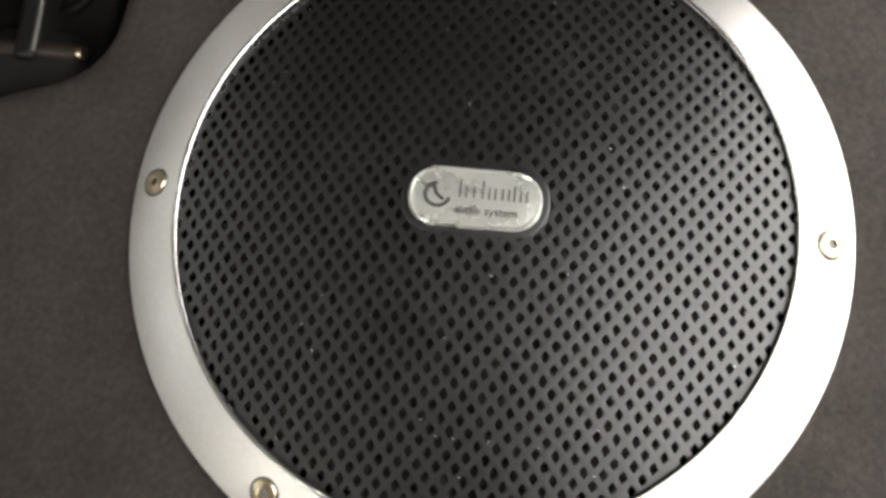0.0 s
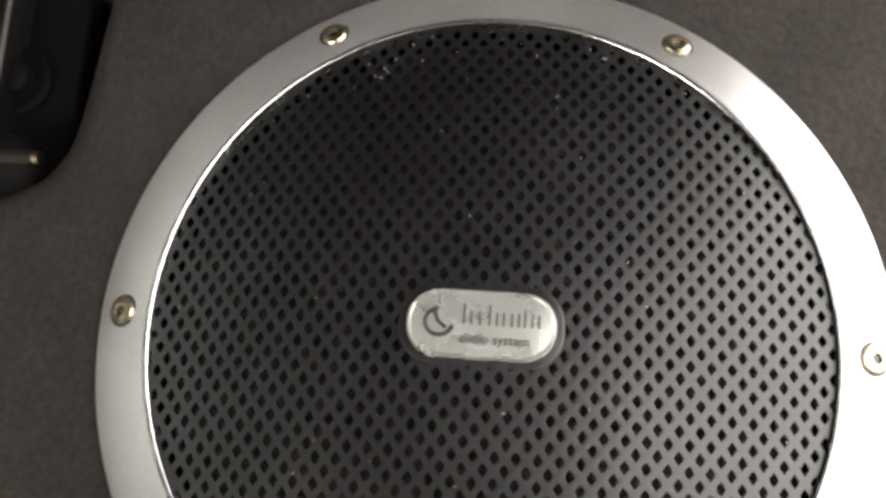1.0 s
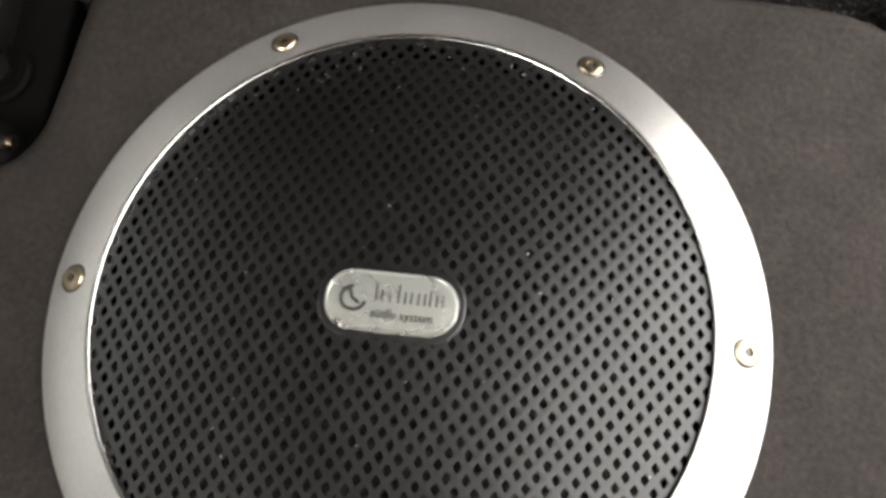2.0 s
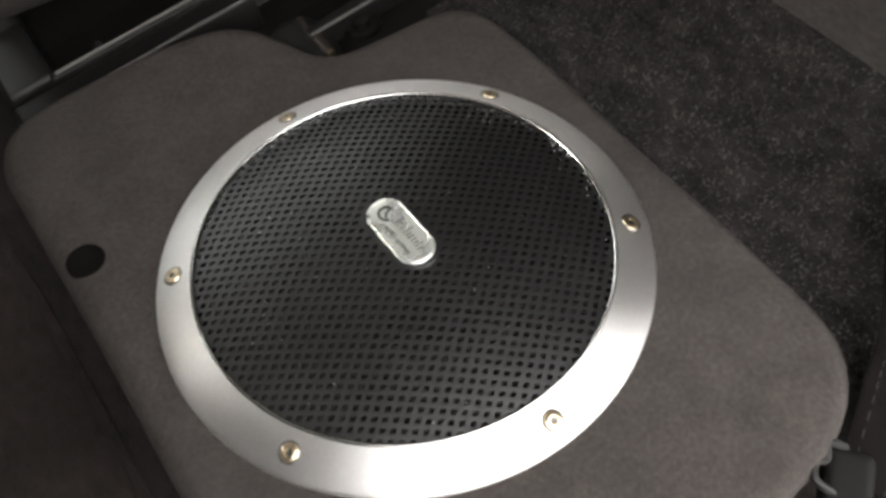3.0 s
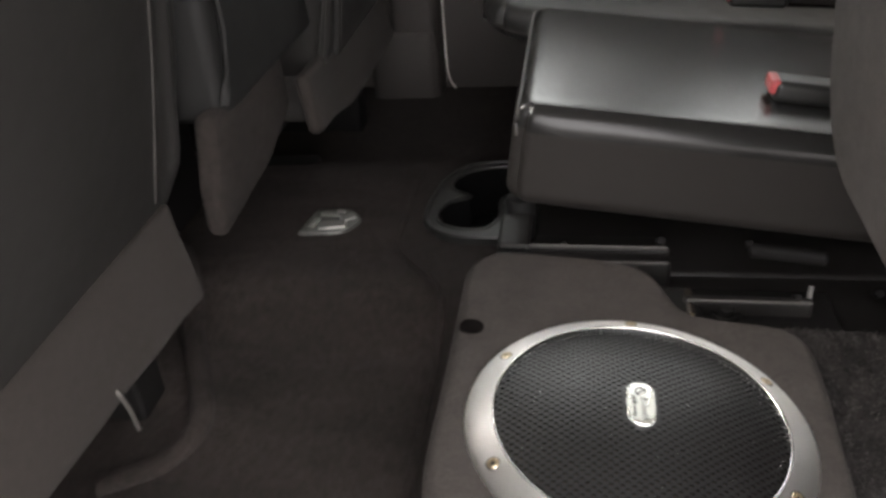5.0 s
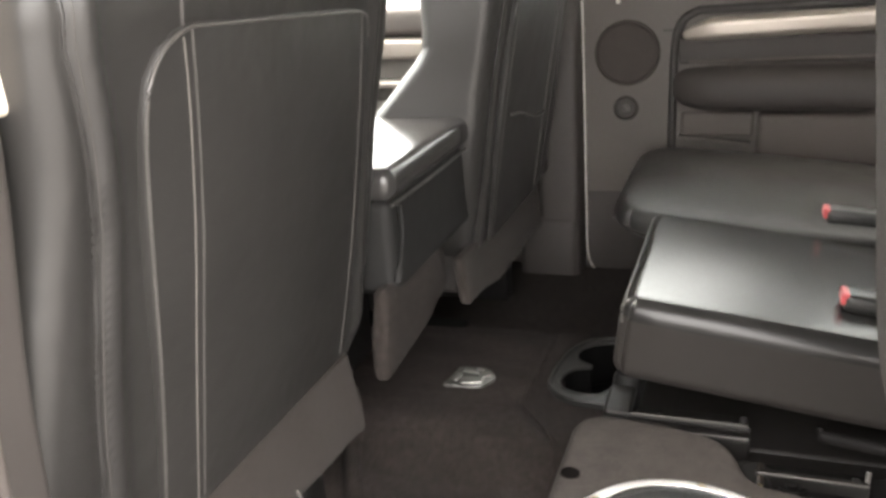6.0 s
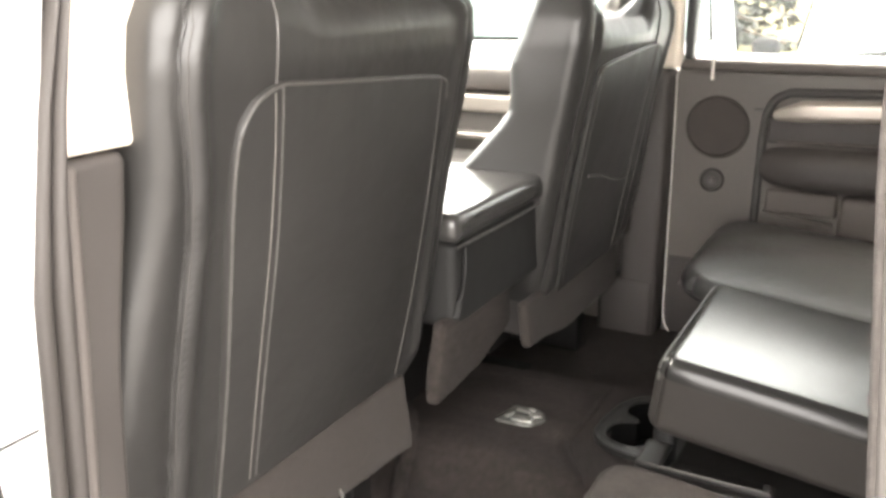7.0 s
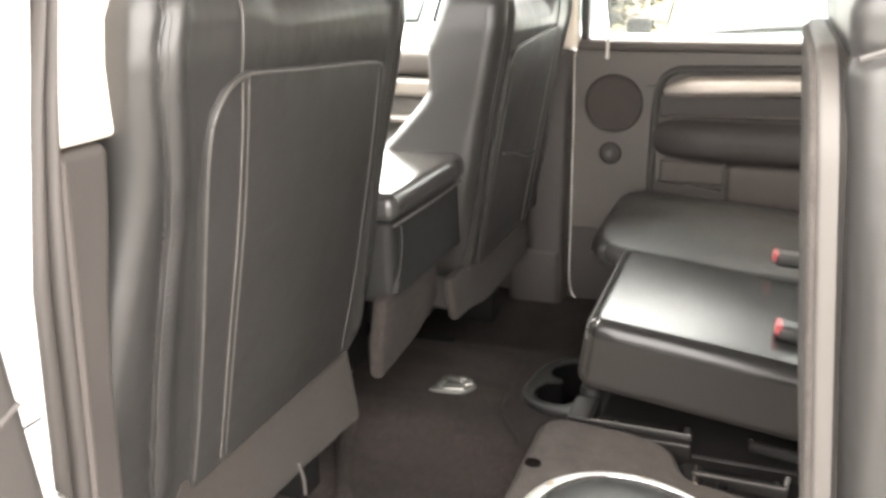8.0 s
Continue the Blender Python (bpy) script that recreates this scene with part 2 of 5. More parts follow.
def part(name, bm, mat, parent, label="", smooth=40):
    return link(bm, name, mat, parent, label, smooth)


def thing(name, label, category, group="", at=None, kind=""):
    ob = new(name)
    ob.empty_display_size = 0.05
    if at is not None:
        ob.matrix_world = at
    return tagged(ob, label, category, group, kind)


def rbox(size, r, m=None, k=4, mid=4, shape=None, bm=None):
    """A box with rounded edges about the origin, then shaped by a function of (x, y, z), then set by m."""
    bm = bm or bmesh.new()
    h = [s / 2 for s in size]
    r = min(r, min(h) * 0.999)

    def steps(a):
        lo = [-a + r * i / k for i in range(k)]
        inner = [-(a - r) + 2 * (a - r) * i / mid for i in range(mid + 1)]
        return lo + inner + [-v for v in reversed(lo)]
    ax = [steps(a) for a in h]
    n = [len(a) - 1 for a in ax]
    made = {}

    def vert(i, j, l):
        key = (i, j, l)
        if key not in made:
            p = Vector((ax[0][i], ax[1][j], ax[2][l]))
            q = Vector([max(-(h[c] - r), min(h[c] - r, p[c])) for c in range(3)])
            d = p - q
            if d.length > 1e-9:
                p = q + d.normalized() * r
            if shape:
                p = Vector(shape(p))
            made[key] = bm.verts.new(m @ p if m is not None else p)
        return made[key]
    for c in range(3):
        a, b = [x for x in range(3) if x != c]
        for side in (0, n[c]):
            for i in range(n[a]):
                for j in range(n[b]):
                    ids = []
                    for di, dj in ((0, 0), (1, 0), (1, 1), (0, 1)):
                        key = [0, 0, 0]
                        key[c], key[a], key[b] = side, i + di, j + dj
                        ids.append(vert(*key))
                    bm.faces.new(ids)
    return bm


def loft(rings, cap=True, bm=None, closed=True):
    bm = bm or bmesh.new()
    rows = [[bm.verts.new(p) for p in ring] for ring in rings]
    n = len(rows[0])
    for a, b in zip(rows, rows[1:]):
        for i in range(n if closed else n - 1):
            j = (i + 1) % n
            bm.faces.new((a[i], a[j], b[j], b[i]))
    if cap and closed:
        bm.faces.new(rows[0])
        bm.faces.new(rows[-1])
    return bm


def lathe(profile, n=48, bm=None, m=None, cap=True):
    """Turns (radius, height) round z."""
    rings = []
    for r, z in profile:
        ring = [Vector((r * math.cos(2 * math.pi * i / n), r * math.sin(2 * math.pi * i / n), z)) for i in range(n)]
        rings.append([m @ p for p in ring] if m is not None else ring)
    return loft(rings, cap, bm)


def smooth_line(pts, n=6, closed=False):
    """Points on a smooth curve through pts."""
    pts = [Vector(p) for p in pts]
    out = []
    count = len(pts) if closed else len(pts) - 1
    for i in range(count):
        if closed:
            a, b, c, d = (pts[(i + k) % len(pts)] for k in (-1, 0, 1, 2))
        else:
            a, b, c, d = pts[max(i - 1, 0)], pts[i], pts[i + 1], pts[min(i + 2, len(pts) - 1)]
        for s in range(n):
            t = s / n
            out.append(0.5 * ((2 * b) + (c - a) * t + (2 * a - 5 * b + 4 * c - d) * t * t + (3 * b - a - 3 * c + d) * t ** 3))
    if not closed:
        out.append(pts[-1])
    return out


def tube(line, r, n=8, bm=None, flat=1.0):
    """A round cord along a line."""
    line = [Vector(p) for p in line]
    rings = []
    up = Vector((0.137, 0.31, 0.94)).normalized()
    for i, p in enumerate(line):
        d = (line[min(i + 1, len(line) - 1)] - line[max(i - 1, 0)]).normalized()
        a = d.cross(up)
        if a.length < 1e-3:
            a = d.cross(Vector((1, 0, 0)))
        a.normalize()
        b = a.cross(d).normalized()
        rings.append([p + a * math.cos(2 * math.pi * j / n) * r + b * math.sin(2 * math.pi * j / n) * r * flat for j in range(n)])
    return loft(rings, True, bm)


def slab(outline, z0, z1, r=0.006, steps=4, flare=0.0, bm=None, lift=None):
    """A plate with the given outline (x, y), with its upper edge rounded by r and its foot spread by flare."""
    pts = [Vector((p[0], p[1], 0)) for p in outline]
    n = len(pts)
    area = sum(pts[i].x * pts[(i + 1) % n].y - pts[(i + 1) % n].x * pts[i].y for i in range(n))
    if area < 0:
        pts.reverse()
    nor = []
    for i in range(n):
        d = pts[(i + 1) % n] - pts[i - 1]
        nor.append(Vector((d.y, -d.x, 0)).normalized())
    rings = [[p + nv * flare + Vector((0, 0, z0)) for p, nv in zip(pts, nor)]]
    for s in range(steps + 1):
        a = math.pi / 2 * s / steps
        rings.append([p - nv * (r * (1 - math.cos(a))) + Vector((0, 0, z1 - r + r * math.sin(a))) for p, nv in zip(pts, nor)])
    if lift:
        rings = [[Vector((p.x, p.y, p.z + lift(p.x, p.y))) for p in ring] for ring in rings]
    made = loft(rings, True, bm)
    bmesh.ops.triangulate(made, faces=[f for f in made.faces if len(f.verts) > 4], ngon_method='BEAUTY')
    return made


def rounded_rect(w, h, r, n=6, cx=0.0, cy=0.0):
    out = []
    for sx, sy, a0 in ((1, 1, 0), (-1, 1, 90), (-1, -1, 180), (1, -1, 270)):
        for i in range(n + 1):
            a = radians(a0 + 90 * i / n)
            out.append((cx + sx * (w / 2 - r) + r * math.cos(a), cy + sy * (h / 2 - r) + r * math.sin(a)))
    return out


def ramp(v, lo, hi):
    t = max(0.0, min(1.0, (v - lo) / (hi - lo)))
    return t * t * (3 - 2 * t)


# ---- cab structure ----
def floor_z(x, y):
    """Floor height: the flat tunnel in the middle, wells at both sides."""
    tunnel = ramp(y, 0.24, 0.36) * (1 - ramp(y, 0.715, 0.775))
    far = ramp(y, 0.73, 0.80)
    z = -0.022 * (1 - tunnel) * (1 - far) + 0.026 * tunnel - 0.055 * far
    z -= 0.02 * ramp(-x, 0.45, 0.9) * tunnel
    return z + 0.003 * noise.noise(Vector((x * 6, y * 6, 2.0)))


def sheet(fn, xs, ys, thick=0.0, hole=None):
    """A surface z = fn(x, y) over a grid, with a rim that drops by thick."""
    bm = bmesh.new()
    rows = [[bm.verts.new((x, y, fn(x, y))) for y in ys] for x in xs]
    for a, b in zip(rows, rows[1:]):
        for i in range(len(ys) - 1):
            if hole and hole((a[i].co.x + b[i].co.x) / 2, (ys[i] + ys[i + 1]) / 2):
                continue
            bm.faces.new((a[i], b[i], b[i + 1], a[i + 1]))
    if thick:
        edge = [e for e in bm.edges if e.is_boundary]
        out = bmesh.ops.extrude_edge_only(bm, edges=edge)
        for v in out["geom"]:
            if isinstance(v, bmesh.types.BMVert):
                v.co.z -= thick
    return bm


def span(a, b, n):
    return [a + (b - a) * i / n for i in range(n + 1)]


def structure(name, bm, mat, label="", smooth=40):
    return tagged(link(bm, name, mat, None, label, smooth), kind="structure")


def block(x0, x1, y0, y1, z0, z1, r=0.004, **kw):
    return rbox((x1 - x0, y1 - y0, z1 - z0), r, Matrix.Translation(((x0 + x1) / 2, (y0 + y1) / 2, (z0 + z1) / 2)), k=2, mid=2, **kw)


structure("floor", sheet(floor_z, span(-1.45, 0.66, 84), span(-0.41, 1.30, 86), 0.03, lambda x, y: -0.25 < x < -0.09 and 0.49 < y < 0.68), FLOOR_PILE, "dark brown cut-pile cab carpet")
# unseen pan, added to shut out light from below the carpet
structure("floor_pan", block(-1.50, 0.70, -0.50, 1.32, -0.20, -0.16, 0.01), BLACK_METAL, "unseen floor pan, added to stop light from below")
structure("ceiling", block(-0.84, 0.72, -0.30, 1.26, 1.13, 1.17, 0.015), HEADLINER, "light taupe fabric headliner")
structure("firewall", block(-1.60, -1.50, -0.46, 1.32, -0.30, 0.52), TRIM_DARK, "dark firewall trim")
structure("wall_rear", block(0.66, 0.70, -0.46, 1.32, -0.10, 0.66), TRIM_DARK, "dark rear cab wall trim")
structure("roof_rail_near", block(-1.2, 0.72, -0.355, -0.275, 1.08, 1.17, 0.02), TRIM_LIGHT, "light taupe roof rail trim")
structure("roof_rail_far", block(-1.2, 0.72, 1.22, 1.30, 1.08, 1.17, 0.02), TRIM_LIGHT, "light taupe roof rail trim")
structure("windshield_header", block(-0.91, -0.82, -0.30, 1.26, 1.09, 1.17, 0.02), TRIM_LIGHT, "light taupe header trim")
structure("rear_window_header", block(0.64, 0.72, -0.34, 1.26, 1.02, 1.17, 0.02), TRIM_LIGHT, "light taupe header trim")
for y0, y1 in ((-0.46, -0.36), (1.22, 1.32)):
    structure("rear_pillar", block(0.52, 0.72, y0, y1, -0.10, 1.14, 0.03), TRIM_LIGHT, "light taupe rear pillar trim")
    structure("front_pillar", tube([(-1.50, (y0 + y1) / 2, 0.55), (-0.87, (y0 + y1) / 2 + (0.09 if y0 < 0 else 0.0), 1.12)], 0.045, 10), TRIM_LIGHT, "light taupe windshield pillar")

for name, corners in (("windshield", ((-1.47, -0.36, 0.60), (-1.47, 1.22, 0.60), (-0.88, 1.22, 1.10), (-0.88, -0.36, 1.10))), ("rear_window", ((0.675, -0.36, 0.66), (0.675, 1.22, 0.66), (0.675, 1.22, 1.03), (0.675, -0.36, 1.03)))):
    glass_bm = bmesh.new()
    near_, back_ = [glass_bm.verts.new(c) for c in corners], [glass_bm.verts.new((c[0] + 0.005, c[1], c[2])) for c in corners]
    loft_faces = [near_, back_] + [[near_[k], near_[(k + 1) % 4], back_[(k + 1) % 4], back_[k]] for k in range(4)]
    for f in loft_faces:
        glass_bm.faces.new(f)
    structure(name, glass_bm, CLEAR if name == "windshield" else REAR_DIM, "clear glass" if name == "windshield" else "unseen glass, tint added against light from behind", 0).visible_shadow = False

# driver's side centre pillar, which faces the rear door opening
def lean(z):
    return -0.07 * max(0.0, 0.685 - z) + 0.19 * max(0.0, z - 0.685)


def seal_width(z):
    """Width of the rubber strips between the trim and the painted jamb."""
    return 0.022 + 0.012 * ramp(0.686 - z, 0.0, 0.12) - 0.011 * ramp(z, 0.686, 0.82)


def pillar_strip(y0, y1, x0, x1, z0, z1, r=0.012, on_seal=False):
    c = Vector(((x0 + x1) / 2, (y0 + y1) / 2, (z0 + z1) / 2))

    def shape(p):
        w = c + p
        y = w.y
        if on_seal:
            y = -0.405 - (-0.405 - y) * seal_width(w.z) / 0.034
        elif y1 > -0.34 and z1 < 0.70:
            y = -0.404 + (y + 0.404) * (1 - 0.28 * ramp(0.685 - w.z, 0.0, 0.22))
        return (w.x, y + lean(w.z), w.z)
    return rbox((x1 - x0, y1 - y0, z1 - z0), r, None, 3, 16, shape)


pillar = thing("centre_pillar", "grey-brown and light taupe pillar trim beside the driver seat", "pillar", kind="structure")
# darker than the far pillar's trim: the open door's shade is in the colour
part("lower_trim", pillar_strip(-0.404, -0.332, -0.54, -0.434, -0.12, 0.684, 0.012), SEAL_DARK, pillar, "grey-brown plastic, darkened for the open door's shade")
part("fold", pillar_strip(-0.4045, -0.389, -0.50, -0.429, -0.12, 0.681, 0.0075), SOFT_SEAL, pillar, "raised grey-brown edge")
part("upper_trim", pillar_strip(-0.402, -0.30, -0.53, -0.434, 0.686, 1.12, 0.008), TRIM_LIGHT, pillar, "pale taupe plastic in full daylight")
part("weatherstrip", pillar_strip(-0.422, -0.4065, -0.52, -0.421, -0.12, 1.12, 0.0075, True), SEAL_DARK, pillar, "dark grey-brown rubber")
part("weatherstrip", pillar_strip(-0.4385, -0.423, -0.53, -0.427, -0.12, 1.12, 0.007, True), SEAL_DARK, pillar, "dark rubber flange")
part("jamb", pillar_strip(-0.60, -0.418, -0.53, -0.436, -0.25, 1.12, 0.008), WHITE_PAINT, pillar, "white painted door jamb")
part("jamb_joint", pillar_strip(-0.53, -0.443, -0.46, -0.4345, 0.466, 0.469, 0.001), RUBBER, pillar, "dark panel joint")
part("belt_guide", rbox((0.012, 0.009, 0.034), 0.0042, Matrix.Translation((-0.425, -0.313, 0.694)) @ Matrix.Rotation(radians(-25), 4, 'X')), BLACK_PLASTIC, pillar, "small black belt guide")
part("striker", tube(smooth_line([(-0.43, -0.475, 0.40), (-0.408, -0.477, 0.40), (-0.408, -0.480, 0.35), (-0.43, -0.482, 0.35)], 5), 0.005, 8), CHROME, pillar, "bright steel loop")

sill = thing("door_sill", "grey-brown plastic, darkened for the open door's shade sill plate along the open doorway", "sill", kind="structure")
part("plate", block(-0.43, 0.55, -0.50, -0.40, -0.10, -0.02, 0.012), TRIM, sill)
part("jamb", block(-0.60, 0.62, -0.58, -0.50, -0.24, -0.06, 0.02), WHITE_PAINT, sill)

# open rear door on the driver's side, swung out in front of the opening
open_door = thing("open_rear_door", "white rear door standing open, grey inner panel", "car door")
part("shell", block(-0.50, -0.37, -1.42, -0.545, -0.22, 0.62, 0.02), WHITE_PAINT, open_door)
def door_edge(p):
    y, z = p.y - 0.979, p.z + 0.19 + 0.02 * ramp(-p.y, 0.2, 0.4)
    return (-0.352 + p.x, y + (0.016 - 0.018 * ramp(z, 0.40, 0.62)) * (1 if p.y > 0 else 0), z)
part("inner_panel", rbox((0.03, 0.84, 0.84), 0.0145, None, 3, 10, door_edge), RUBBER, open_door, "grey-brown inner panel")
part("panel_joint", tube([(-0.337, -0.562, 0.552), (-0.335, -0.62, 0.530), (-0.335, -0.80, 0.520)], 0.0025, 8), PILLAR_TRIM, open_door, "paler moulded ridge")
part("window_frame", tube([(-0.43, -0.56, 0.60), (-0.43, -0.56, 1.05), (-0.43, -1.32, 1.05), (-0.43, -1.40, 0.60)], 0.02, 8), BLACK_PLASTIC, open_door)

# driver's front door, closed
front_door = thing("front_door", "closed front door with grey-brown inner panel", "car door")
part("panel", block(-1.42, -0.545, -0.46, -0.40, -0.15, 0.64, 0.02), TRIM, front_door)
part("shell", block(-1.45, -0.545, -0.58, -0.465, -0.28, 0.62, 0.03), WHITE_PAINT, front_door)

# far side: both doors closed
SIDE = 1.27
far_pillar = thing("centre_pillar", "dark lower and tan upper pillar trim", "pillar", kind="structure")
part("lower_trim", block(-0.45, -0.347, 1.205, 1.31, -0.12, 0.622, 0.018), PILLAR_TRIM, far_pillar, "dark grey-brown plastic, darkened for the open door's shade")
def tan_lean(p):
    z = p.z + 0.875
    return (p.x - 0.3655 - 0.02 * (z - 0.62), p.y + 1.262 - 0.09 * (z - 0.62), z)
part("upper_trim", rbox((0.06, 0.07, 0.50), 0.014, None, 3, 5, tan_lean), TRIM_LIGHT, far_pillar, "tan plastic")
part("belt_cover", rbox((0.07, 0.05, 0.10), 0.022, Matrix.Translation((-0.455, 1.19, 0.26))), PILLAR_TRIM, far_pillar, "grey belt anchor cover")
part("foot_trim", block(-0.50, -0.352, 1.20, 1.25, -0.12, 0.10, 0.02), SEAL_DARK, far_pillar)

rear_door = thing("rear_door", "closed rear passenger door, grey-brown panel with speaker", "car door")
part("panel", block(-0.343, 0.52, SIDE, SIDE + 0.05, -0.10, 0.620, 0.003), TRIM_DARK, rear_door, "dark grey-brown moulded panel")
part("lower_panel", block(-0.3425, 0.52, SIDE - 0.003, SIDE + 0.045, -0.10, 0.150, 0.0025), PILLAR_TRIM, rear_door, "darker lower door panel")
part("sill_cap", block(-0.343, 0.52, SIDE - 0.004, SIDE + 0.06, 0.6205, 0.645, 0.008), TRIM, rear_door)
part("shell", block(-0.42, 0.56, SIDE + 0.055, SIDE + 0.13, -0.28, 0.655, 0.02), WHITE_PAINT, rear_door, "white outer skin")
seal = smooth_line([(-0.345, SIDE - 0.006, 0.61), (-0.342, SIDE - 0.006, 0.40), (-0.340, SIDE - 0.006, 0.10), (-0.338, SIDE - 0.006, -0.01), (-0.322, SIDE - 0.006, -0.055), (-0.285, SIDE - 0.006, -0.075), (-0.10, SIDE - 0.006, -0.08)], 6)
part("seal", tube(seal, 0.0017, 8), SEAL_GREY, rear_door, "pale grey rubber edge")
part("window_post", block(-0.333, -0.312, SIDE - 0.006, SIDE + 0.05, 0.646, 1.12, 0.005), BLACK_PLASTIC, rear_door, "black window frame")
part("pane", block(-0.304, 0.52, SIDE + 0.030, SIDE + 0.034, 0.646, 1.10, 0.001), CLEAR, rear_door, "clear glass").visible_shadow = False
part("lock_rod", tube([(-0.262, SIDE - 0.002, 0.600), (-0.262, SIDE - 0.002, 0.652)], 0.0045, 8), SEAL_GREY, rear_door, "pale lock pull")
TOWARD = Matrix.Rotation(radians(90), 4, 'X')
speaker_at = Matrix.Translation((-0.241, SIDE, 0.487)) @ TOWARD
part("speaker_grille", lathe([(0.074, -0.002), (0.074, 0.004), (0.070, 0.008), (0.066, 0.005), (0.030, 0.007), (0.002, 0.008)], 48, None, speaker_at), SPEAKER_CLOTH, rear_door, "round dark speaker cover")
part("speaker_rim", tube([speaker_at @ Vector((0.0735 * math.cos(a), 0.0735 * math.sin(a), 0.002)) for a in span(0, 2 * math.pi, 48)], 0.0022, 6), SPEAKER_CLOTH, rear_door, "thin rim")
knob_at = Matrix.Translation((-0.243, SIDE, 0.358)) @ TOWARD
knob = part("tweeter", lathe([(0.029, -0.002), (0.029, 0.006), (0.024, 0.010), (0.020, 0.006), (0.010, 0.006), (0.001, 0.006)], 32, None, knob_at), PILLAR_TRIM, rear_door, "round dark dial")
part("cap", lathe([(0.009, 0.004), (0.009, 0.010), (0.006, 0.013), (0.001, 0.014)], 20, None, knob_at), EDGE_STEEL, knob, "bright centre cap")
# dark cord along the recess edge, standing in for soft shade
recess_shade_line = smooth_line([(-0.136, 1.264, 0.20), (-0.136, 1.264, 0.30), (-0.135, 1.264, 0.42), (-0.133, 1.264, 0.50), (-0.122, 1.264, 0.548), (-0.092, 1.264, 0.574), (-0.03, 1.264, 0.580), (0.36, 1.264, 0.588)], 6)
part("recess_frame", tube(recess_shade_line, 0.010, 8), RUBBER, rear_door, "recess border, dark for the shade around it")


def grip_end(p):
    """The grip's front end tapers down into the recess."""
    k = ramp(p.x, -0.25, -0.19)
    return (p.x + 0.130, 1.258 + p.y * (0.5 + 0.5 * k), 0.545 + p.z * (0.45 + 0.55 * k) - 0.010 * (1 - k) + 0.02 * (p.x / 0.5))
part("pull_trim", rbox((0.49, 0.036, 0.050), 0.016, None, 4, 10, grip_end), CHAMPAGNE, rear_door, "satin champagne grip")
# no hollow here: a darker strip carries the finger recess's shade
part("grip", rbox((0.50, 0.016, 0.060), 0.006, Matrix.Translation((0.125, 1.266, 0.490))), PILLAR_TRIM, rear_door, "dark strip for the finger recess's shade")
part("grip_edge", tube([(-0.10, 1.252, 0.466), (0.36, 1.252, 0.474)], 0.0035, 8), TRIM, rear_door, "thin lighter ledge")


def armrest_shape(p):
    k = ramp(p.x, -0.26, -0.16)
    return (p.x + 0.125, 1.240 + p.y * (0.45 + 0.55 * k) + 0.018 * (1 - k), 0.403 + p.z * (0.8 + 0.2 * k) + 0.012 * (p.z > 0) * (1 - abs(p.y) / 0.05))
part("armrest", rbox((0.52, 0.09, 0.088), 0.038, None, 5, 10, armrest_shape), PILLAR_TRIM, rear_door, "padded armrest")
part("pocket", rbox((0.16, 0.020, 0.060), 0.010, Matrix.Translation((-0.035, 1.266, 0.322))), TRIM, rear_door, "lighter moulded inset")
part("pocket", rbox((0.30, 0.036, 0.16), 0.016, Matrix.Translation((0.200, 1.260, 0.270))), TRIM, rear_door, "map pocket")
part("pocket_lip", rbox((0.16, 0.022, 0.010), 0.004, Matrix.Translation((-0.040, 1.262, 0.285)) @ Matrix.Rotation(radians(6), 4, 'Y')), TRIM_DARK, rear_door)
part("panel_joint", tube([(-0.160, 1.2695, 0.535), (-0.137, 1.2695, 0.536)], 0.0018, 6), RUBBER, rear_door)

far_front = thing("front_door", "closed front passenger door with silver trim strips", "car door")
part("panel", block(-1.42, -0.46, SIDE, SIDE + 0.05, -0.15, 0.542, 0.015), TRIM_DARK, far_front)
part("sill_cap", block(-1.42, -0.46, SIDE - 0.02, SIDE + 0.06, 0.544, 0.606, 0.02), TRIM, far_front)
part("trim_strip", rbox((0.80, 0.03, 0.050), 0.014, Matrix.Translation((-0.93, 1.255, 0.512))), CHAMPAGNE, far_front, "silver strip")
part("pull", rbox((0.50, 0.045, 0.018), 0.008, Matrix.Translation((-0.95, 1.25, 0.425))), CHAMPAGNE, far_front, "silver pull handle")
part("armrest", rbox((0.70, 0.08, 0.07), 0.025, Matrix.Translation((-0.90, 1.24, 0.345))), TRIM_DARK, far_front)
part("shell", block(-1.45, -0.43, SIDE + 0.055, SIDE + 0.13, -0.28, 0.610, 0.02), WHITE_PAINT, far_front, "white outer skin")
part("pane", block(-1.30, -0.46, SIDE + 0.030, SIDE + 0.034, 0.607, 1.10, 0.001), CLEAR, far_front, "clear glass").visible_shadow = False

dash = thing("dashboard", "dark grey-brown dashboard under the windshield", "dashboard")
part("top", rbox((0.34, 1.66, 0.10), 0.04, Matrix.Translation((-1.33, 0.43, 0.55))), TRIM_DARK, dash)
part("face", rbox((0.16, 1.64, 0.42), 0.05, Matrix.Translation((-1.30, 0.43, 0.32))), TRIM_DARK, dash)

# ---- subwoofer in its carpeted box ----
SUB = pose(0, 0, 0, 0, 4.5, 0)
box_outline = smooth_line([(-0.176, 0.20), (-0.176, 0.05), (-0.177, -0.06), (-0.168, -0.112), (-0.143, -0.158), (-0.095, -0.205), (-0.03, -0.232), (0.06, -0.238),
                           (0.125, -0.228), (0.163, -0.195), (0.172, -0.13), (0.176, -0.02), (0.181, 0.09), (0.177, 0.150), (0.152, 0.174), (0.10, 0.179), (0.070, 0.183),
                           (0.054, 0.196), (0.044, 0.222), (0.030, 0.250), (0.004, 0.268), (-0.05, 0.275), (-0.13, 0.273), (-0.162, 0.258), (-0.175, 0.232)], 4, True)
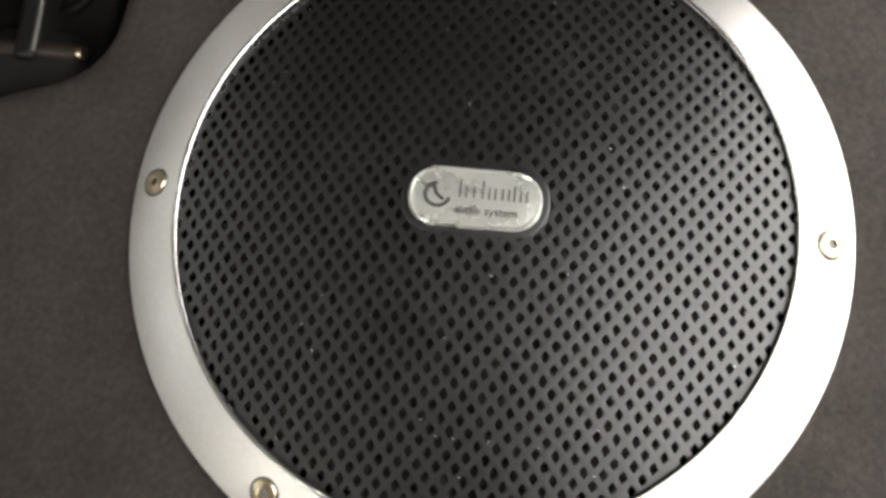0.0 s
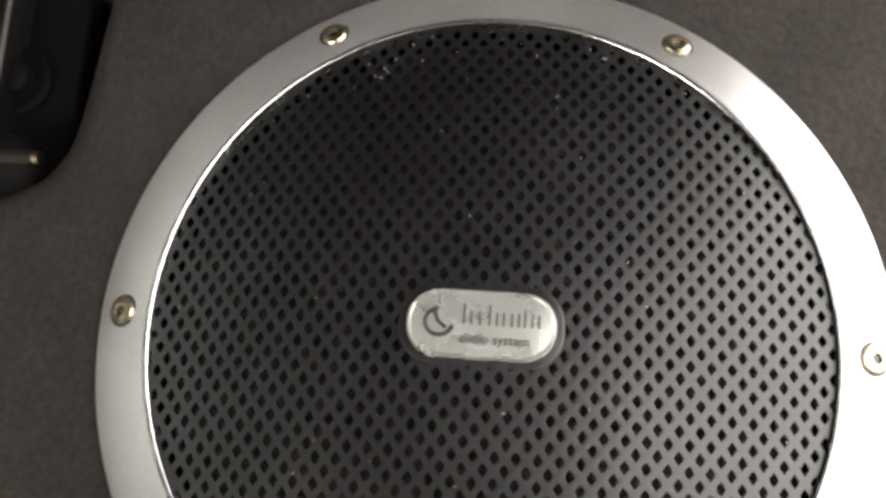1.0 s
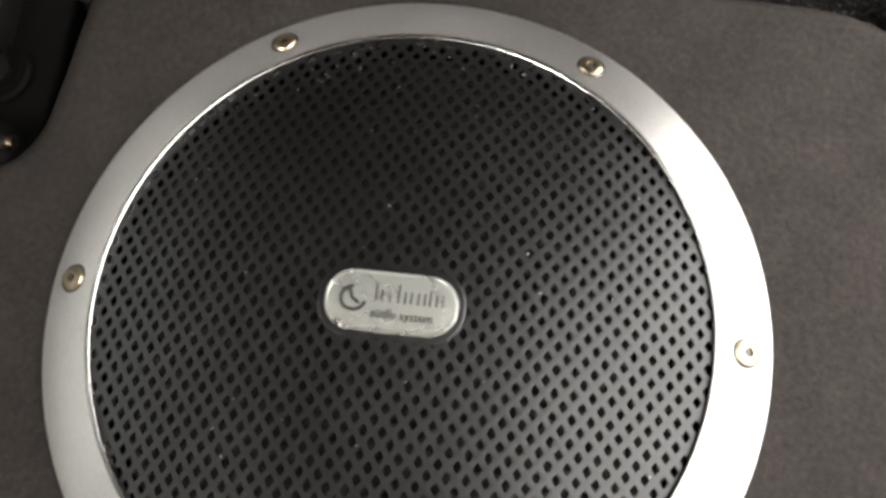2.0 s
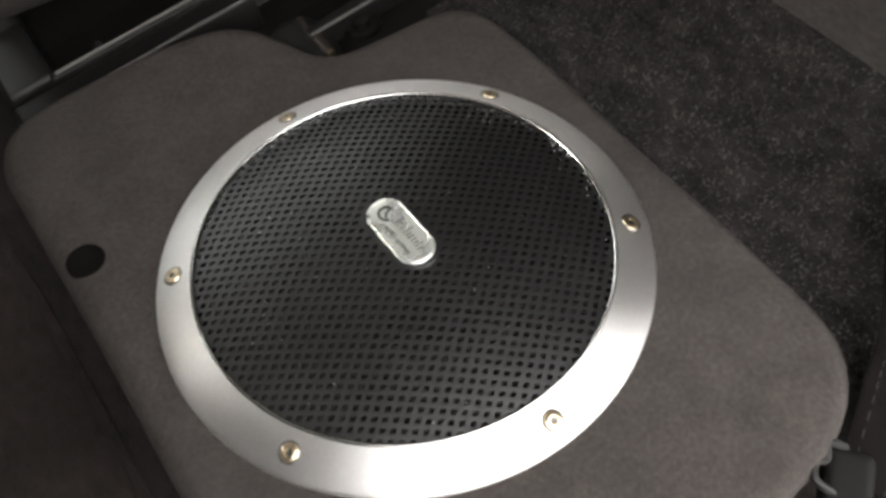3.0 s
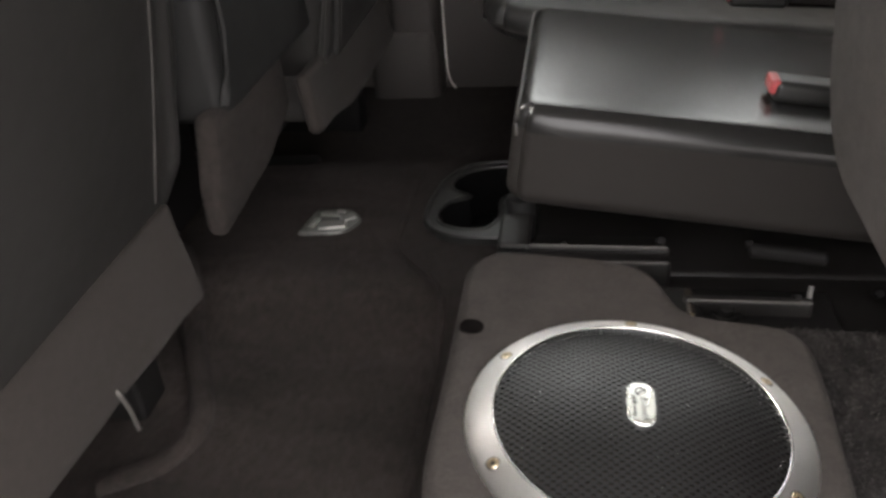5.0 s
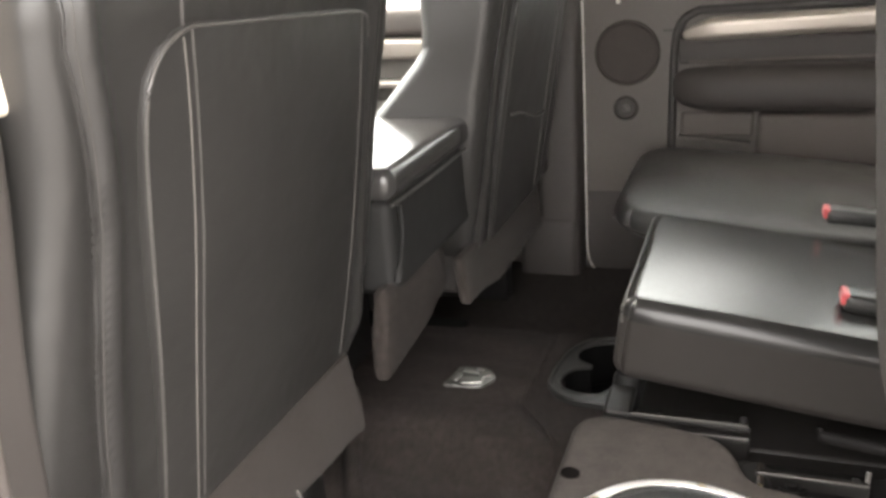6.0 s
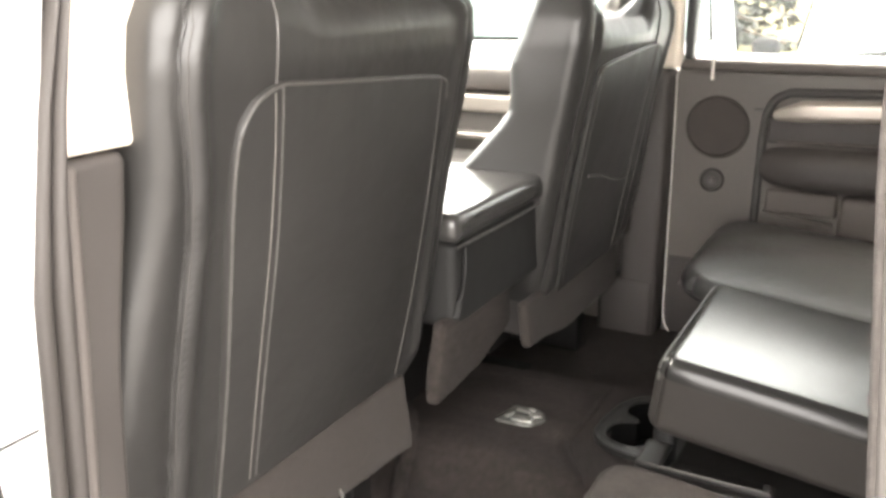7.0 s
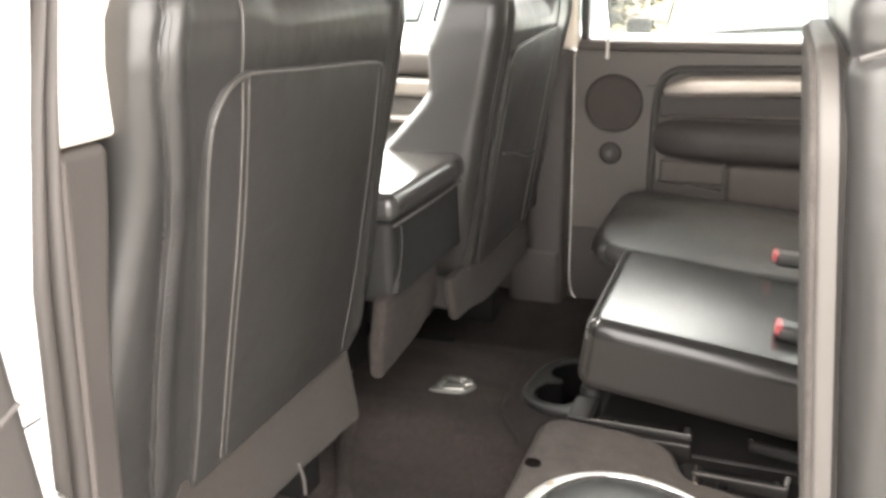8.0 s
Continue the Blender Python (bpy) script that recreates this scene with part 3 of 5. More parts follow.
sub_box = thing("subwoofer", "subwoofer in a grey-brown carpeted box, satin aluminium ring", "subwoofer", at=SUB)
part("enclosure", slab(box_outline, -0.045, 0.1245, 0.016, 5, -0.030), BOX_FELT, sub_box, "grey-brown felt-covered box", 60)
# dark disc on the felt that stands for the shade in a hole
part("plug", lathe([(0.0125, 0.1225), (0.0122, 0.1252), (0.0110, 0.1256), (0.0095, 0.1250), (0.001, 0.1248)], 24, None, Matrix.Translation((-0.157, 0.119, 0))), WEB, sub_box, "dark round disc for a shaded hole")
ring = part("trim_ring", lathe([(0.1300, 0.1235), (0.1492, 0.1235), (0.1495, 0.1245), (0.1490, 0.1263), (0.1478, 0.1275), (0.1380, 0.1319), (0.1274, 0.1363), (0.1262, 0.1367), (0.1255, 0.1365), (0.1252, 0.1300), (0.1300, 0.1235)], 160, cap=False), ALU, sub_box, "satin brushed aluminium")
part("inner_rim", lathe([(0.1251 + 0.0011 * math.cos(a), 0.1364 + 0.0011 * math.sin(a)) for a in span(-1.2, 2 * math.pi - 1.2, 12)], 160, cap=False), LIP, sub_box, "bright polished inner rim")


def dome(x, y):
    return 0.1352 + 0.0153 * (1 - (x * x + y * y) / 0.1245 ** 2)


def grille_mesh():
    """A domed sheet with staggered diamond holes, and depth inside each hole."""
    px, py = 0.0044, 0.0036
    bm = bmesh.new()
    verts = {}
    n = 40

    def corner(i, j):
        if (i, j) not in verts:
            x, y = i * px / 2, j * py / 2
            r = math.hypot(x, y)
            if r > 0.1275:
                x, y = x * 0.1275 / r, y * 0.1275 / r
            verts[(i, j)] = bm.verts.new((x, y, dome(x, y)))
        return verts[(i, j)]
    for a in range(-n, n + 1):
        for b in range(-n * 2, n * 2 + 1):
            if (a + b) % 2:
                continue
            cx, cy = a * px, b * py
            rr = math.hypot(cx, cy)
            if rr > 0.1288:
                continue
            i, j = a * 2, b * 2
            ring8 = [corner(i + 2, j), corner(i + 1, j + 1), corner(i, j + 2), corner(i - 1, j + 1), corner(i - 2, j), corner(i - 1, j - 1), corner(i, j - 2), corner(i + 1, j - 1)]
            solid = rr > 0.1238 or (abs(cx) < 0.0122 and abs(cy) < 0.0255)
            if solid:
                try:
                    bm.faces.new(ring8)
                except ValueError:
                    pass
                continue
            hole, deep = [], []
            for k in range(8):
                s, c = math.sin(k * math.pi / 4), math.cos(k * math.pi / 4)
                w = 1.0 if k % 2 == 0 else 0.77
                x, y = cx + c * 0.00235 * w, cy + s * 0.00172 * w
                hole.append(bm.verts.new((x, y, dome(x, y) - 0.00012)))
                deep.append(bm.verts.new((x, y, dome(x, y) - 0.0011)))
            for k in range(8):
                k2 = (k + 1) % 8
                bm.faces.new((ring8[k], ring8[k2], hole[k2], hole[k]))
                bm.faces.new((hole[k], hole[k2], deep[k2], deep[k])).material_index = 1
    return bm


part("grille", grille_mesh(), GRILLE, sub_box, "black domed perforated grille", 35).data.materials.append(CONE)
part("cone", lathe([(0.1290, 0.1240), (0.1245, 0.1280), (0.119, 0.122), (0.090, 0.108), (0.060, 0.102), (0.030, 0.104), (0.001, 0.106)], 48), CONE, sub_box, "black cone behind the grille")

# pale specks on the grille: fluff, with small glints painted in
lint = random.Random(21)
bm = bmesh.new()
for _ in range(46):
    a, rr = lint.uniform(0, 6.283), 0.121 * math.sqrt(lint.uniform(0.02, 1.0))
    x, y, w, l, b = rr * math.cos(a), rr * math.sin(a), lint.uniform(0.0002, 0.0004), lint.uniform(0.0004, 0.0013), lint.uniform(0, 6.283)
    rbox((l, w, 0.0002), 0.0001, Matrix.Translation((x, y, dome(x, y) + 0.0001)) @ Matrix.Rotation(b, 4, 'Z'), 1, 1, None, bm)
for _ in range(18):
    # glints on the hole edges along the rear rim, painted as pale specks
    a, rr = lint.gauss(0.1, 0.38), lint.uniform(0.108, 0.1215)
    rbox((lint.uniform(0.0005, 0.0012), 0.0004, 0.0002), 0.0001, Matrix.Translation((rr * math.cos(a), rr * math.sin(a), dome(rr, 0) + 0.0001)) @ Matrix.Rotation(lint.uniform(0, 6.283), 4, 'Z'), 1, 1, None, bm)
specks_ob = part("lint", bm, LINT_GLINT, sub_box, "pale fluff specks and painted glints on the grille")
specks_ob["kind"] = "stuff"

TEXT_TURN = Matrix.Rotation(radians(-90), 4, 'Z')
TOP = dome(0, 0)
badge = part("badge", slab(rounded_rect(0.0520, 0.0242, 0.0112, 8), TOP - 0.004, TOP + 0.0016, 0.0012, 3), BADGE, sub_box, "silver pill-shaped badge")
badge.matrix_local = TEXT_TURN
part("collar", slab(rounded_rect(0.0580, 0.0300, 0.0140, 8), TOP - 0.006, TOP - 0.0004, 0.0010, 3), GRILLE, sub_box).matrix_local = TEXT_TURN
edge_line = [(x, y, TOP + 0.0016) for x, y in rounded_rect(0.0500, 0.0222, 0.0102, 8)]
part("bead", tube(edge_line + edge_line[:1], 0.0006, 6), BADGE, badge, "raised bright border")
# emblem: an open ring with a slanted stroke
loop = [(-0.0145 + 0.0048 * math.cos(a), 0.0002 + 0.0046 * math.sin(a), TOP + 0.0017) for a in span(radians(95), radians(345), 24)]
part("emblem", tube(loop, 0.0008, 6), BADGE_CUT, badge, "dark open ring")
part("emblem_stroke", tube([(-0.0165, 0.0046, TOP + 0.0017), (-0.0150, 0.0004, TOP + 0.0018), (-0.0120, -0.0018, TOP + 0.0017)], 0.0007, 6), BADGE_CUT, badge)
for lx, tall in ((-0.0058, 0.0070), (-0.0034, 0.0046), (-0.0004, 0.0046), (0.0029, 0.0072), (0.0055, 0.0046), (0.0078, 0.0046), (0.0106, 0.0046), (0.0130, 0.0046), (0.0151, 0.0062), (0.0176, 0.0046), (0.0199, 0.0046)):
    part("name_bar", block(lx - 0.00034, lx + 0.00034, -0.0002, -0.0002 + tall, TOP + 0.0012, TOP + 0.0020, 0.0002), BADGE_CUT, badge)
curve = bpy.data.curves.new("lettering", 'FONT')
curve.body, curve.size, curve.extrude, curve.align_x = "audio system", 0.0046, 0.0003, 'LEFT'
words = new("lettering", curve)
letters = bpy.data.meshes.new_from_object(words)
bpy.data.objects.remove(words)
letters.materials.clear()
letters.materials.append(BADGE_CUT)
caption = new("lettering", letters)
caption.parent = badge
caption.location = (-0.0072, -0.0066, TOP + 0.0018)
caption["label"] = "small embossed words audio system"


def screw(i):
    """A button-head screw with a hexagonal socket."""
    a = radians(90 + 60 * i)
    at = Matrix.Translation((0.1375 * math.cos(a), 0.1375 * math.sin(a), 0.1322)) @ Matrix.Rotation(a, 4, 'Z') @ Matrix.Rotation(radians(20), 4, 'Y') @ Matrix.Rotation(radians(17 * i), 4, 'Z')
    prof = [(0.0054, -0.0015), (0.0054, 0.0004), (0.0049, 0.0012), (0.0035, 0.0018), (0.0028, 0.0019)]
    bm = lathe(prof, 24, None, at)
    bm.faces.ensure_lookup_table()
    bm.faces.remove([f for f in bm.faces if len(f.verts) == 24][-1])
    rings = [[at @ Vector((0.0028 * math.cos(2 * math.pi * k / 24), 0.0028 * math.sin(2 * math.pi * k / 24), 0.0019)) for k in range(24)]]
    hexa = []
    for k in range(24):
        t = (k % 4) / 4
        p, q = 2 * math.pi * (k // 4) / 6, 2 * math.pi * (k // 4 + 1) / 6
        hexa.append((0.0024 * (math.cos(p) * (1 - t) + math.cos(q) * t), 0.0024 * (math.sin(p) * (1 - t) + math.sin(q) * t)))
    rings.append([at @ Vector((x, y, 0.0018)) for x, y in hexa])
    rings.append([at @ Vector((x, y, 0.0004)) for x, y in hexa])
    loft(rings, False, bm)
    bm.faces.new([bm.verts.new(p) for p in rings[-1]])
    return bm


for i in range(6):
    head = part("screw", screw(i), BRASS, sub_box, "brass-tinted socket screw", 30)
    a = radians(90 + 60 * i)
    seat_at = Matrix.Translation((0.1375 * math.cos(a), 0.1375 * math.sin(a), 0.1322)) @ Matrix.Rotation(a, 4, 'Z') @ Matrix.Rotation(radians(20), 4, 'Y')
    # dark hexagon at the bottom, so the socket's shade is in the colour
    part("socket", lathe([(0.0021, 0.0006), (0.0020, 0.0008), (0.0006, 0.0007)], 6, None, seat_at), BADGE_CUT, head, "dark hexagon for the socket's shade")
    part("countersink", tube([seat_at @ Vector((0.0058 * math.cos(b), 0.0058 * math.sin(b), 0.0001)) for b in span(0, 2 * math.pi, 20)], 0.0005, 5), BADGE_CUT, head, "dark countersink edge")


# ---- front seats ----
def back_x(z):
    return 0.158 * (z - 0.25)


def outer_flare(z):
    """The bolster on the door side spreads towards the foot of the backrest."""
    return 0.062 * ramp(-z, -0.68, -0.36) * ramp(z, 0.20, 0.27)


def seat_ring(z, half, depth, r, x_in=0.0, side=1):
    """A rounded section of the backrest at height z, with its bolster seams pressed in and its crown dipped."""
    xb = back_x(z) - x_in
    ring = rounded_rect(depth, half * 2, min(r, depth * 0.49), 9)
    dense = []
    for i, (x, y) in enumerate(ring):
        x2, y2 = ring[(i + 1) % len(ring)]
        n = max(1, int(math.hypot(x2 - x, y2 - y) / 0.006))
        dense += [(x + (x2 - x) * k / n, y + (y2 - y) * k / n) for k in range(n)]
    out = []
    for x, y in dense:
        dx = 0.0
        wide = y - side * outer_flare(z) * ramp(-y * side, 0.16, half) if y * side < 0 else y
        if x > 0:
            u = abs(wide) - seam_y(z, y * side < 0)
            dx = -0.0045 * math.exp(-(u / 0.0055) ** 2) + 0.0080 * math.exp(-((u + 0.017) / 0.010) ** 2)
        dip = (0.022 if side > 0 else 0.050) * ramp(y * side, -0.135, -0.075) * (1 - ramp(y * side, 0.20, 0.27)) * ramp(z, 0.70, 0.838)
        rise = 0.024 * ramp(z, 0.76, 0.84) * ramp(y * side, 0.15, 0.24) if side < 0 else 0.0
        out.append(Vector((xb - depth / 2 + x + dx * ramp(z, 0.22, 0.30), wide, z - dip + rise)))
    return out


SEAM = [(0.24, 0.281), (0.321, 0.281), (0.411, 0.279), (0.458, 0.276), (0.54, 0.268), (0.584, 0.264), (0.64, 0.267), (0.694, 0.275), (0.730, 0.281), (0.765, 0.280), (0.80, 0.268), (0.84, 0.225)]


def seam_y(z, outer=True):
    """How far out the bolster seam runs at height z."""
    y = SEAM[-1][1]
    for (z0, y0), (z1, y1) in zip(SEAM, SEAM[1:]):
        if z <= z1:
            y = y0 + (y1 - y0) * max(0.0, (z - z0) / (z1 - z0))
            break
    return y if outer else min(y, 0.264) - 0.012


def front_seat(at, side, label, pocket_arc):
    s = thing("front_seat", label, "car seat", "front seats", at=at)
    rows = [(0.215, 0.236, 0.30, 0.03, 0.012), (0.235, 0.252, 0.34, 0.04, 0.004), (0.27, 0.268, 0.36, 0.034, 0.0), (0.36, 0.286, 0.34, 0.034, 0.0), (0.44, 0.293, 0.285, 0.034, 0.0), (0.50, 0.296, 0.222, 0.034, 0.0),
            (0.555, 0.298, 0.178, 0.034, 0.0), (0.605, 0.299, 0.142, 0.032, -0.002), (0.628, 0.300, 0.131, 0.032, -0.003), (0.66, 0.301, 0.134, 0.032, -0.005), (0.715, 0.302, 0.146, 0.034, -0.007), (0.75, 0.302, 0.140, 0.034, -0.008), (0.79, 0.295, 0.128, 0.034, -0.004),
            (0.815, 0.280, 0.112, 0.034, 0.006), (0.832, 0.246, 0.082, 0.034, 0.018), (0.840, 0.200, 0.05, 0.024, 0.028)]
    fine = []
    for p, q in zip(rows, rows[1:]):
        n = max(1, int((q[0] - p[0]) / 0.009))
        fine += [tuple(u + (v - u) * k / n for u, v in zip(p, q)) for k in range(n)]
    fine.append(rows[-1])

    def back_in(z):
        for p, q in zip(rows, rows[1:]):
            if z <= q[0]:
                return p[4] + (q[4] - p[4]) * (z - p[0]) / (q[0] - p[0])
        return rows[-1][4]
    count = max(len(seat_ring(*row, side)) for row in fine)
    rings = []
    for row in fine:
        ring = seat_ring(*row, side)
        turn = [(ring[i] - ring[i - 1]).length for i in range(len(ring))]
        # the same number of points on each section, spread evenly along it
        total, line, d = sum(turn), ring + ring[:1], 0.0
        marks, out, i = [total * k / count for k in range(count)], [], 0
        for mk in marks:
            while d + (line[i + 1] - line[i]).length < mk and i < len(ring) - 1:
                d += (line[i + 1] - line[i]).length
                i += 1
            out.append(line[i].lerp(line[i + 1], min(1.0, (mk - d) / max((line[i + 1] - line[i]).length, 1e-9))))
        rings.append(out)
    part("backrest", loft(rings), LEATHER, s, "black leather backrest", 60)
    # back panel, laid on the sloping back
    slope = math.atan(0.158)
    lay = Matrix.Translation((0.0, 0, 0.25)) @ Matrix.Rotation(slope, 4, 'Y') @ Matrix(((0, 0, 1, 0), (1, 0, 0, 0), (0, 1, 0, 0), (0, 0, 0, 1)))

    def on_back(y, z, d=0.0):
        return lay @ Vector((y, (z - 0.25) / math.cos(slope), d + 0.0155 * (z - 0.25)))
    outline = [(-0.214, 0.0), (-0.210, 0.10), (-0.210, 0.20), (-0.215, 0.36), (-0.214, 0.418), (-0.207, 0.450), (-0.190, 0.471), (-0.168, 0.482), (-0.147, 0.486), (0.0, 0.476), (0.15, 0.466), (0.188, 0.461), (0.203, 0.452), (0.206, 0.43), (0.208, 0.30), (0.205, 0.19), (0.182, 0.0)]
    panel = slab([(y * side, v) for y, v in outline], -0.01, 0.007, 0.005, 3)
    bmesh.ops.transform(panel, matrix=lay, verts=panel.verts)
    for v in panel.verts:
        v.co.x += 0.0155 * (v.co.z - 0.25)
    part("back_panel", panel, LEATHER_SIDE, s, "black vinyl map-pocket panel", 50)
    for line in ([(-0.212, 0.262), (-0.209, 0.35), (-0.209, 0.45), (-0.214, 0.605), (-0.213, 0.660), (-0.206, 0.692), (-0.189, 0.714), (-0.168, 0.725), (-0.147, 0.729)],
                 [(-0.148, 0.729), (0.0, 0.719), (0.15, 0.709), (0.187, 0.704), (0.202, 0.694), (0.205, 0.674)],
                 [(-0.149, 0.262), (-0.145, 0.42), (-0.141, 0.55), (-0.145, 0.66), (-0.151, 0.728)],
                 [(0.168, 0.262), (0.186, 0.40), (0.190, 0.58), (0.183, 0.704)]):
        part("piping", tube([on_back(p.x * side, p.y, 0.0065) for p in smooth_line([(a, b, 0) for a, b in line], 5)], 0.0018, 6), PIPING, s, "grey piping")
    part("stitching", tube([on_back(p.x * side, p.y, 0.0068) for p in smooth_line([(-0.160, 0.262, 0), (-0.157, 0.42, 0), (-0.153, 0.55, 0), (-0.156, 0.66, 0), (-0.162, 0.722, 0)], 5)], 0.0012, 5), THREAD, s, "pale stitch line")
    # bolster seams down both rear edges, and a seam up the crown
    for d in (-1, 1) if pocket_arc else (-side,):
        for off, rr, mat in ((0.0, 0.0018, LEATHER), (0.0055, 0.0006, DARK_THREAD)):
            line = []
            for ring in rings[2:-2]:
                if ring[0].z < 0.262:
                    continue
                mid = sum(p.x for p in ring) / len(ring)
                outer = d * side < 0
                want = seam_y(ring[0].z, outer) - off
                for p, q in zip(ring, ring[1:] + ring[:1]):
                    lo, hi = p.y * d - want, q.y * d - want
                    if p.x > mid and lo * hi <= 0 and lo != hi:
                        line.append(p.lerp(q, lo / (lo - hi)) + Vector((0.0008, 0, 0)))
                        break
            part("piping" if not off else "stitching", tube(line, rr, 6), mat, s)
    crown = [(back_x(z) - back_in(z) + 0.0012, -0.155 * side, z) for z in (0.715, 0.735, 0.76, 0.79, 0.802, 0.815, 0.824, 0.832, 0.837)]
    part("seam", tube(smooth_line(crown, 4), 0.0016, 6), PIPING, s)
    if pocket_arc:
        part("pocket_edge", tube([on_back(p.x * side, p.y, 0.008) for p in smooth_line([(-0.145, 0.435, 0), (-0.09, 0.437, 0), (-0.02, 0.452, 0), (0.06, 0.475, 0), (0.15, 0.49, 0)], 5)], 0.003, 6), PIPING, s, "pocket opening edge")
    part("headrest", rbox((0.10, 0.27, 0.19), 0.045, Matrix.Translation((back_x(0.96) - 0.06, 0, 0.975)) @ Matrix.Rotation(slope, 4, 'Y')), LEATHER, s, "black leather headrest")
    for d in (-0.07, 0.07):
        part("post", tube([(back_x(0.83) - 0.055, d, 0.82), (back_x(0.92) - 0.06, d, 0.93)], 0.006, 10), CHROME, s, "chrome headrest post")

    def pad(p):
        return (p.x, p.y, p.z + 0.02 * (1 - (p.y / 0.27) ** 2) * (p.z > 0) + 0.012 * (abs(p.y) > 0.17) * (p.z > 0))
    part("cushion", rbox((0.56, 0.52, 0.15), 0.05, Matrix.Translation((-0.40, 0, 0.345)), 4, 8, lambda p: pad(p)), LEATHER, s, "black leather cushion")

    # lower valance behind and beside the cushion
    def valance(p):
        z = p.z + (0.198 if pocket_arc else 0.182)
        shift = -0.058 if pocket_arc else -0.012
        drop = 0.0115 - 0.0155 * (p.y * side / 0.23) if not pocket_arc else 0.028 - 0.03 * ramp(p.y, -0.26, -0.05) * (p.z < 0)
        drape = 0.005 * noise.noise(Vector((p.y * 11, z * 8, 7.0 + side)))
        return (p.x - 0.010 + drape + 0.012 * ramp(z, 0.24, 0.12), p.y + (shift if pocket_arc else shift * side), z + drop)
    part("valance", rbox((0.022, 0.55 if pocket_arc else 0.445, 0.092 if pocket_arc else 0.125), 0.010, None, 3, 18, valance), SKIRT, s, "grey-brown cloth valance")
    for d in (-1, 1):
        part("side_trim", rbox((0.52, 0.022, 0.085), 0.010, Matrix.Translation((-0.295, d * 0.245, 0.222)) @ Matrix.Rotation(radians(3), 4, 'Y')), RUBBER, s, "dark side trim")
        part("track", block(-0.55, -0.06, d * 0.17 - 0.03, d * 0.17 + 0.03, -0.03, 0.06, 0.008), OUTSIDE_BLACK, s, "black steel seat track")
    part("pan", block(-0.55, -0.13, -0.21, 0.21, 0.09, 0.22, 0.01), OUTSIDE_BLACK, s, "black seat pan")
    if not pocket_arc:
        part("wire", tube(smooth_line([(-0.03, 0.012 * side, 0.19), (0.012, 0.014 * side, 0.143), (0.013, 0.024 * side, 0.090)], 6), 0.0022, 7), WIRE, s, "thin steel wire")
    return s


front_seat(pose(-0.473, -0.026, 0.0), 1, "black leather driver seat with piped map-pocket back", False)
front_seat(pose(-0.425, 0.880, -0.030), -1, "black leather front passenger seat with map pocket", True)

# ---- centre console seat ----
console = thing("centre_console", "black leather folding console between the front seats", "console")
part("lid", rbox((0.42, 0.40, 0.050), 0.020, Matrix.Translation((-0.622, 0.445, 0.458)) @ Matrix.Rotation(radians(-1.0), 4, 'Y'), 4, 6), LID_LEATHER, console, "black leather lid")
part("piping", tube(smooth_line([(-0.421, 0.262, 0.432), (-0.417, 0.44, 0.431), (-0.421, 0.628, 0.430)], 6), 0.0026, 6), PIPING, console, "pale seam")
part("body", rbox((0.39, 0.365, 0.147), 0.016, Matrix.Translation((-0.622, 0.445, 0.3625)), 4, 4), FOOT_GREY, console, "black vinyl body")
# added black block that stands in for the shade behind the skirt
part("base", rbox((0.20, 0.28, 0.32), 0.02, Matrix.Translation((-0.730, 0.445, 0.150)), 3, 3), OUTSIDE_BLACK, console, "black block added for the shade behind the skirt")
part("hinge_strap", tube(smooth_line([(-0.421, 0.287, 0.425), (-0.419, 0.285, 0.39), (-0.420, 0.276, 0.35), (-0.424, 0.264, 0.315)], 6), 0.0060, 8, None, 0.6), FOOT_GREY, console, "dark hinge strap")

def console_skirt(p):
    """Cloth that hangs lower at its driver's end and bows back at its middle."""
    k = (p.y / 0.155 + 1) / 2
    z = 0.246 + 0.010 * k + p.z * (1.16 - 0.44 * k)
    drape = 0.007 * noise.noise(Vector((p.y * 13, z * 9, 4.0)))
    return (p.x - 0.440 + drape + 0.003 * ramp(z, 0.30, 0.17) - 0.045 * (p.y / 0.17) ** 2 * (p.y > 0), p.y * 1.06 + 0.395 - 0.034 * ramp(z, 0.31, 0.18) * (1 - k), z + 0.004 * math.sin(p.y * 31))


part("skirt", rbox((0.026, 0.31, 0.112), 0.0110, None, 4, 16, console_skirt), FLOOR_PILE, console, "grey-brown cloth rear skirt")

# ---- floor mat, emblem and cup holder ----
def mat_edge(y):
    """Right edge of the mat: it steps round the cup holder."""
    return -0.208 - 0.085 * ramp(y, 0.31, 0.465)


def mat_top(x, y):
    d = min(mat_edge(y) - x, x + 0.80, 0.708 - y, y + 0.36)
    return floor_z(x, y) + 0.001 + 0.010 * ramp(d, 0.0, 0.030) + 0.002 * noise.noise(Vector((x * 11, y * 11, 5)))


bm = bmesh.new()
ys = span(-0.36, 0.708, 72)
cols = [0.0, 0.01, 0.02, 0.03, 0.05] + span(0.08, 1.0, 26)
grid = []
for y in ys:
    xe = mat_edge(y)
    grid.append([bm.verts.new((xe + (-0.80 - xe) * c, y, mat_top(xe + (-0.80 - xe) * c, y))) for c in cols])
for a, b in zip(grid, grid[1:]):
    for i in range(len(cols) - 1):
        bm.faces.new((a[i], a[i + 1], b[i + 1], b[i]))
out = bmesh.ops.extrude_edge_only(bm, edges=[e for e in bm.edges if e.is_boundary])
for v in out["geom"]:
    if isinstance(v, bmesh.types.BMVert):
        v.co.z -= 0.014
mat = tagged(link(bm, "floor_mat", MAT_PILE, None, "", 60), "dark brown carpet floor mat with a rolled edge", "floor mat")

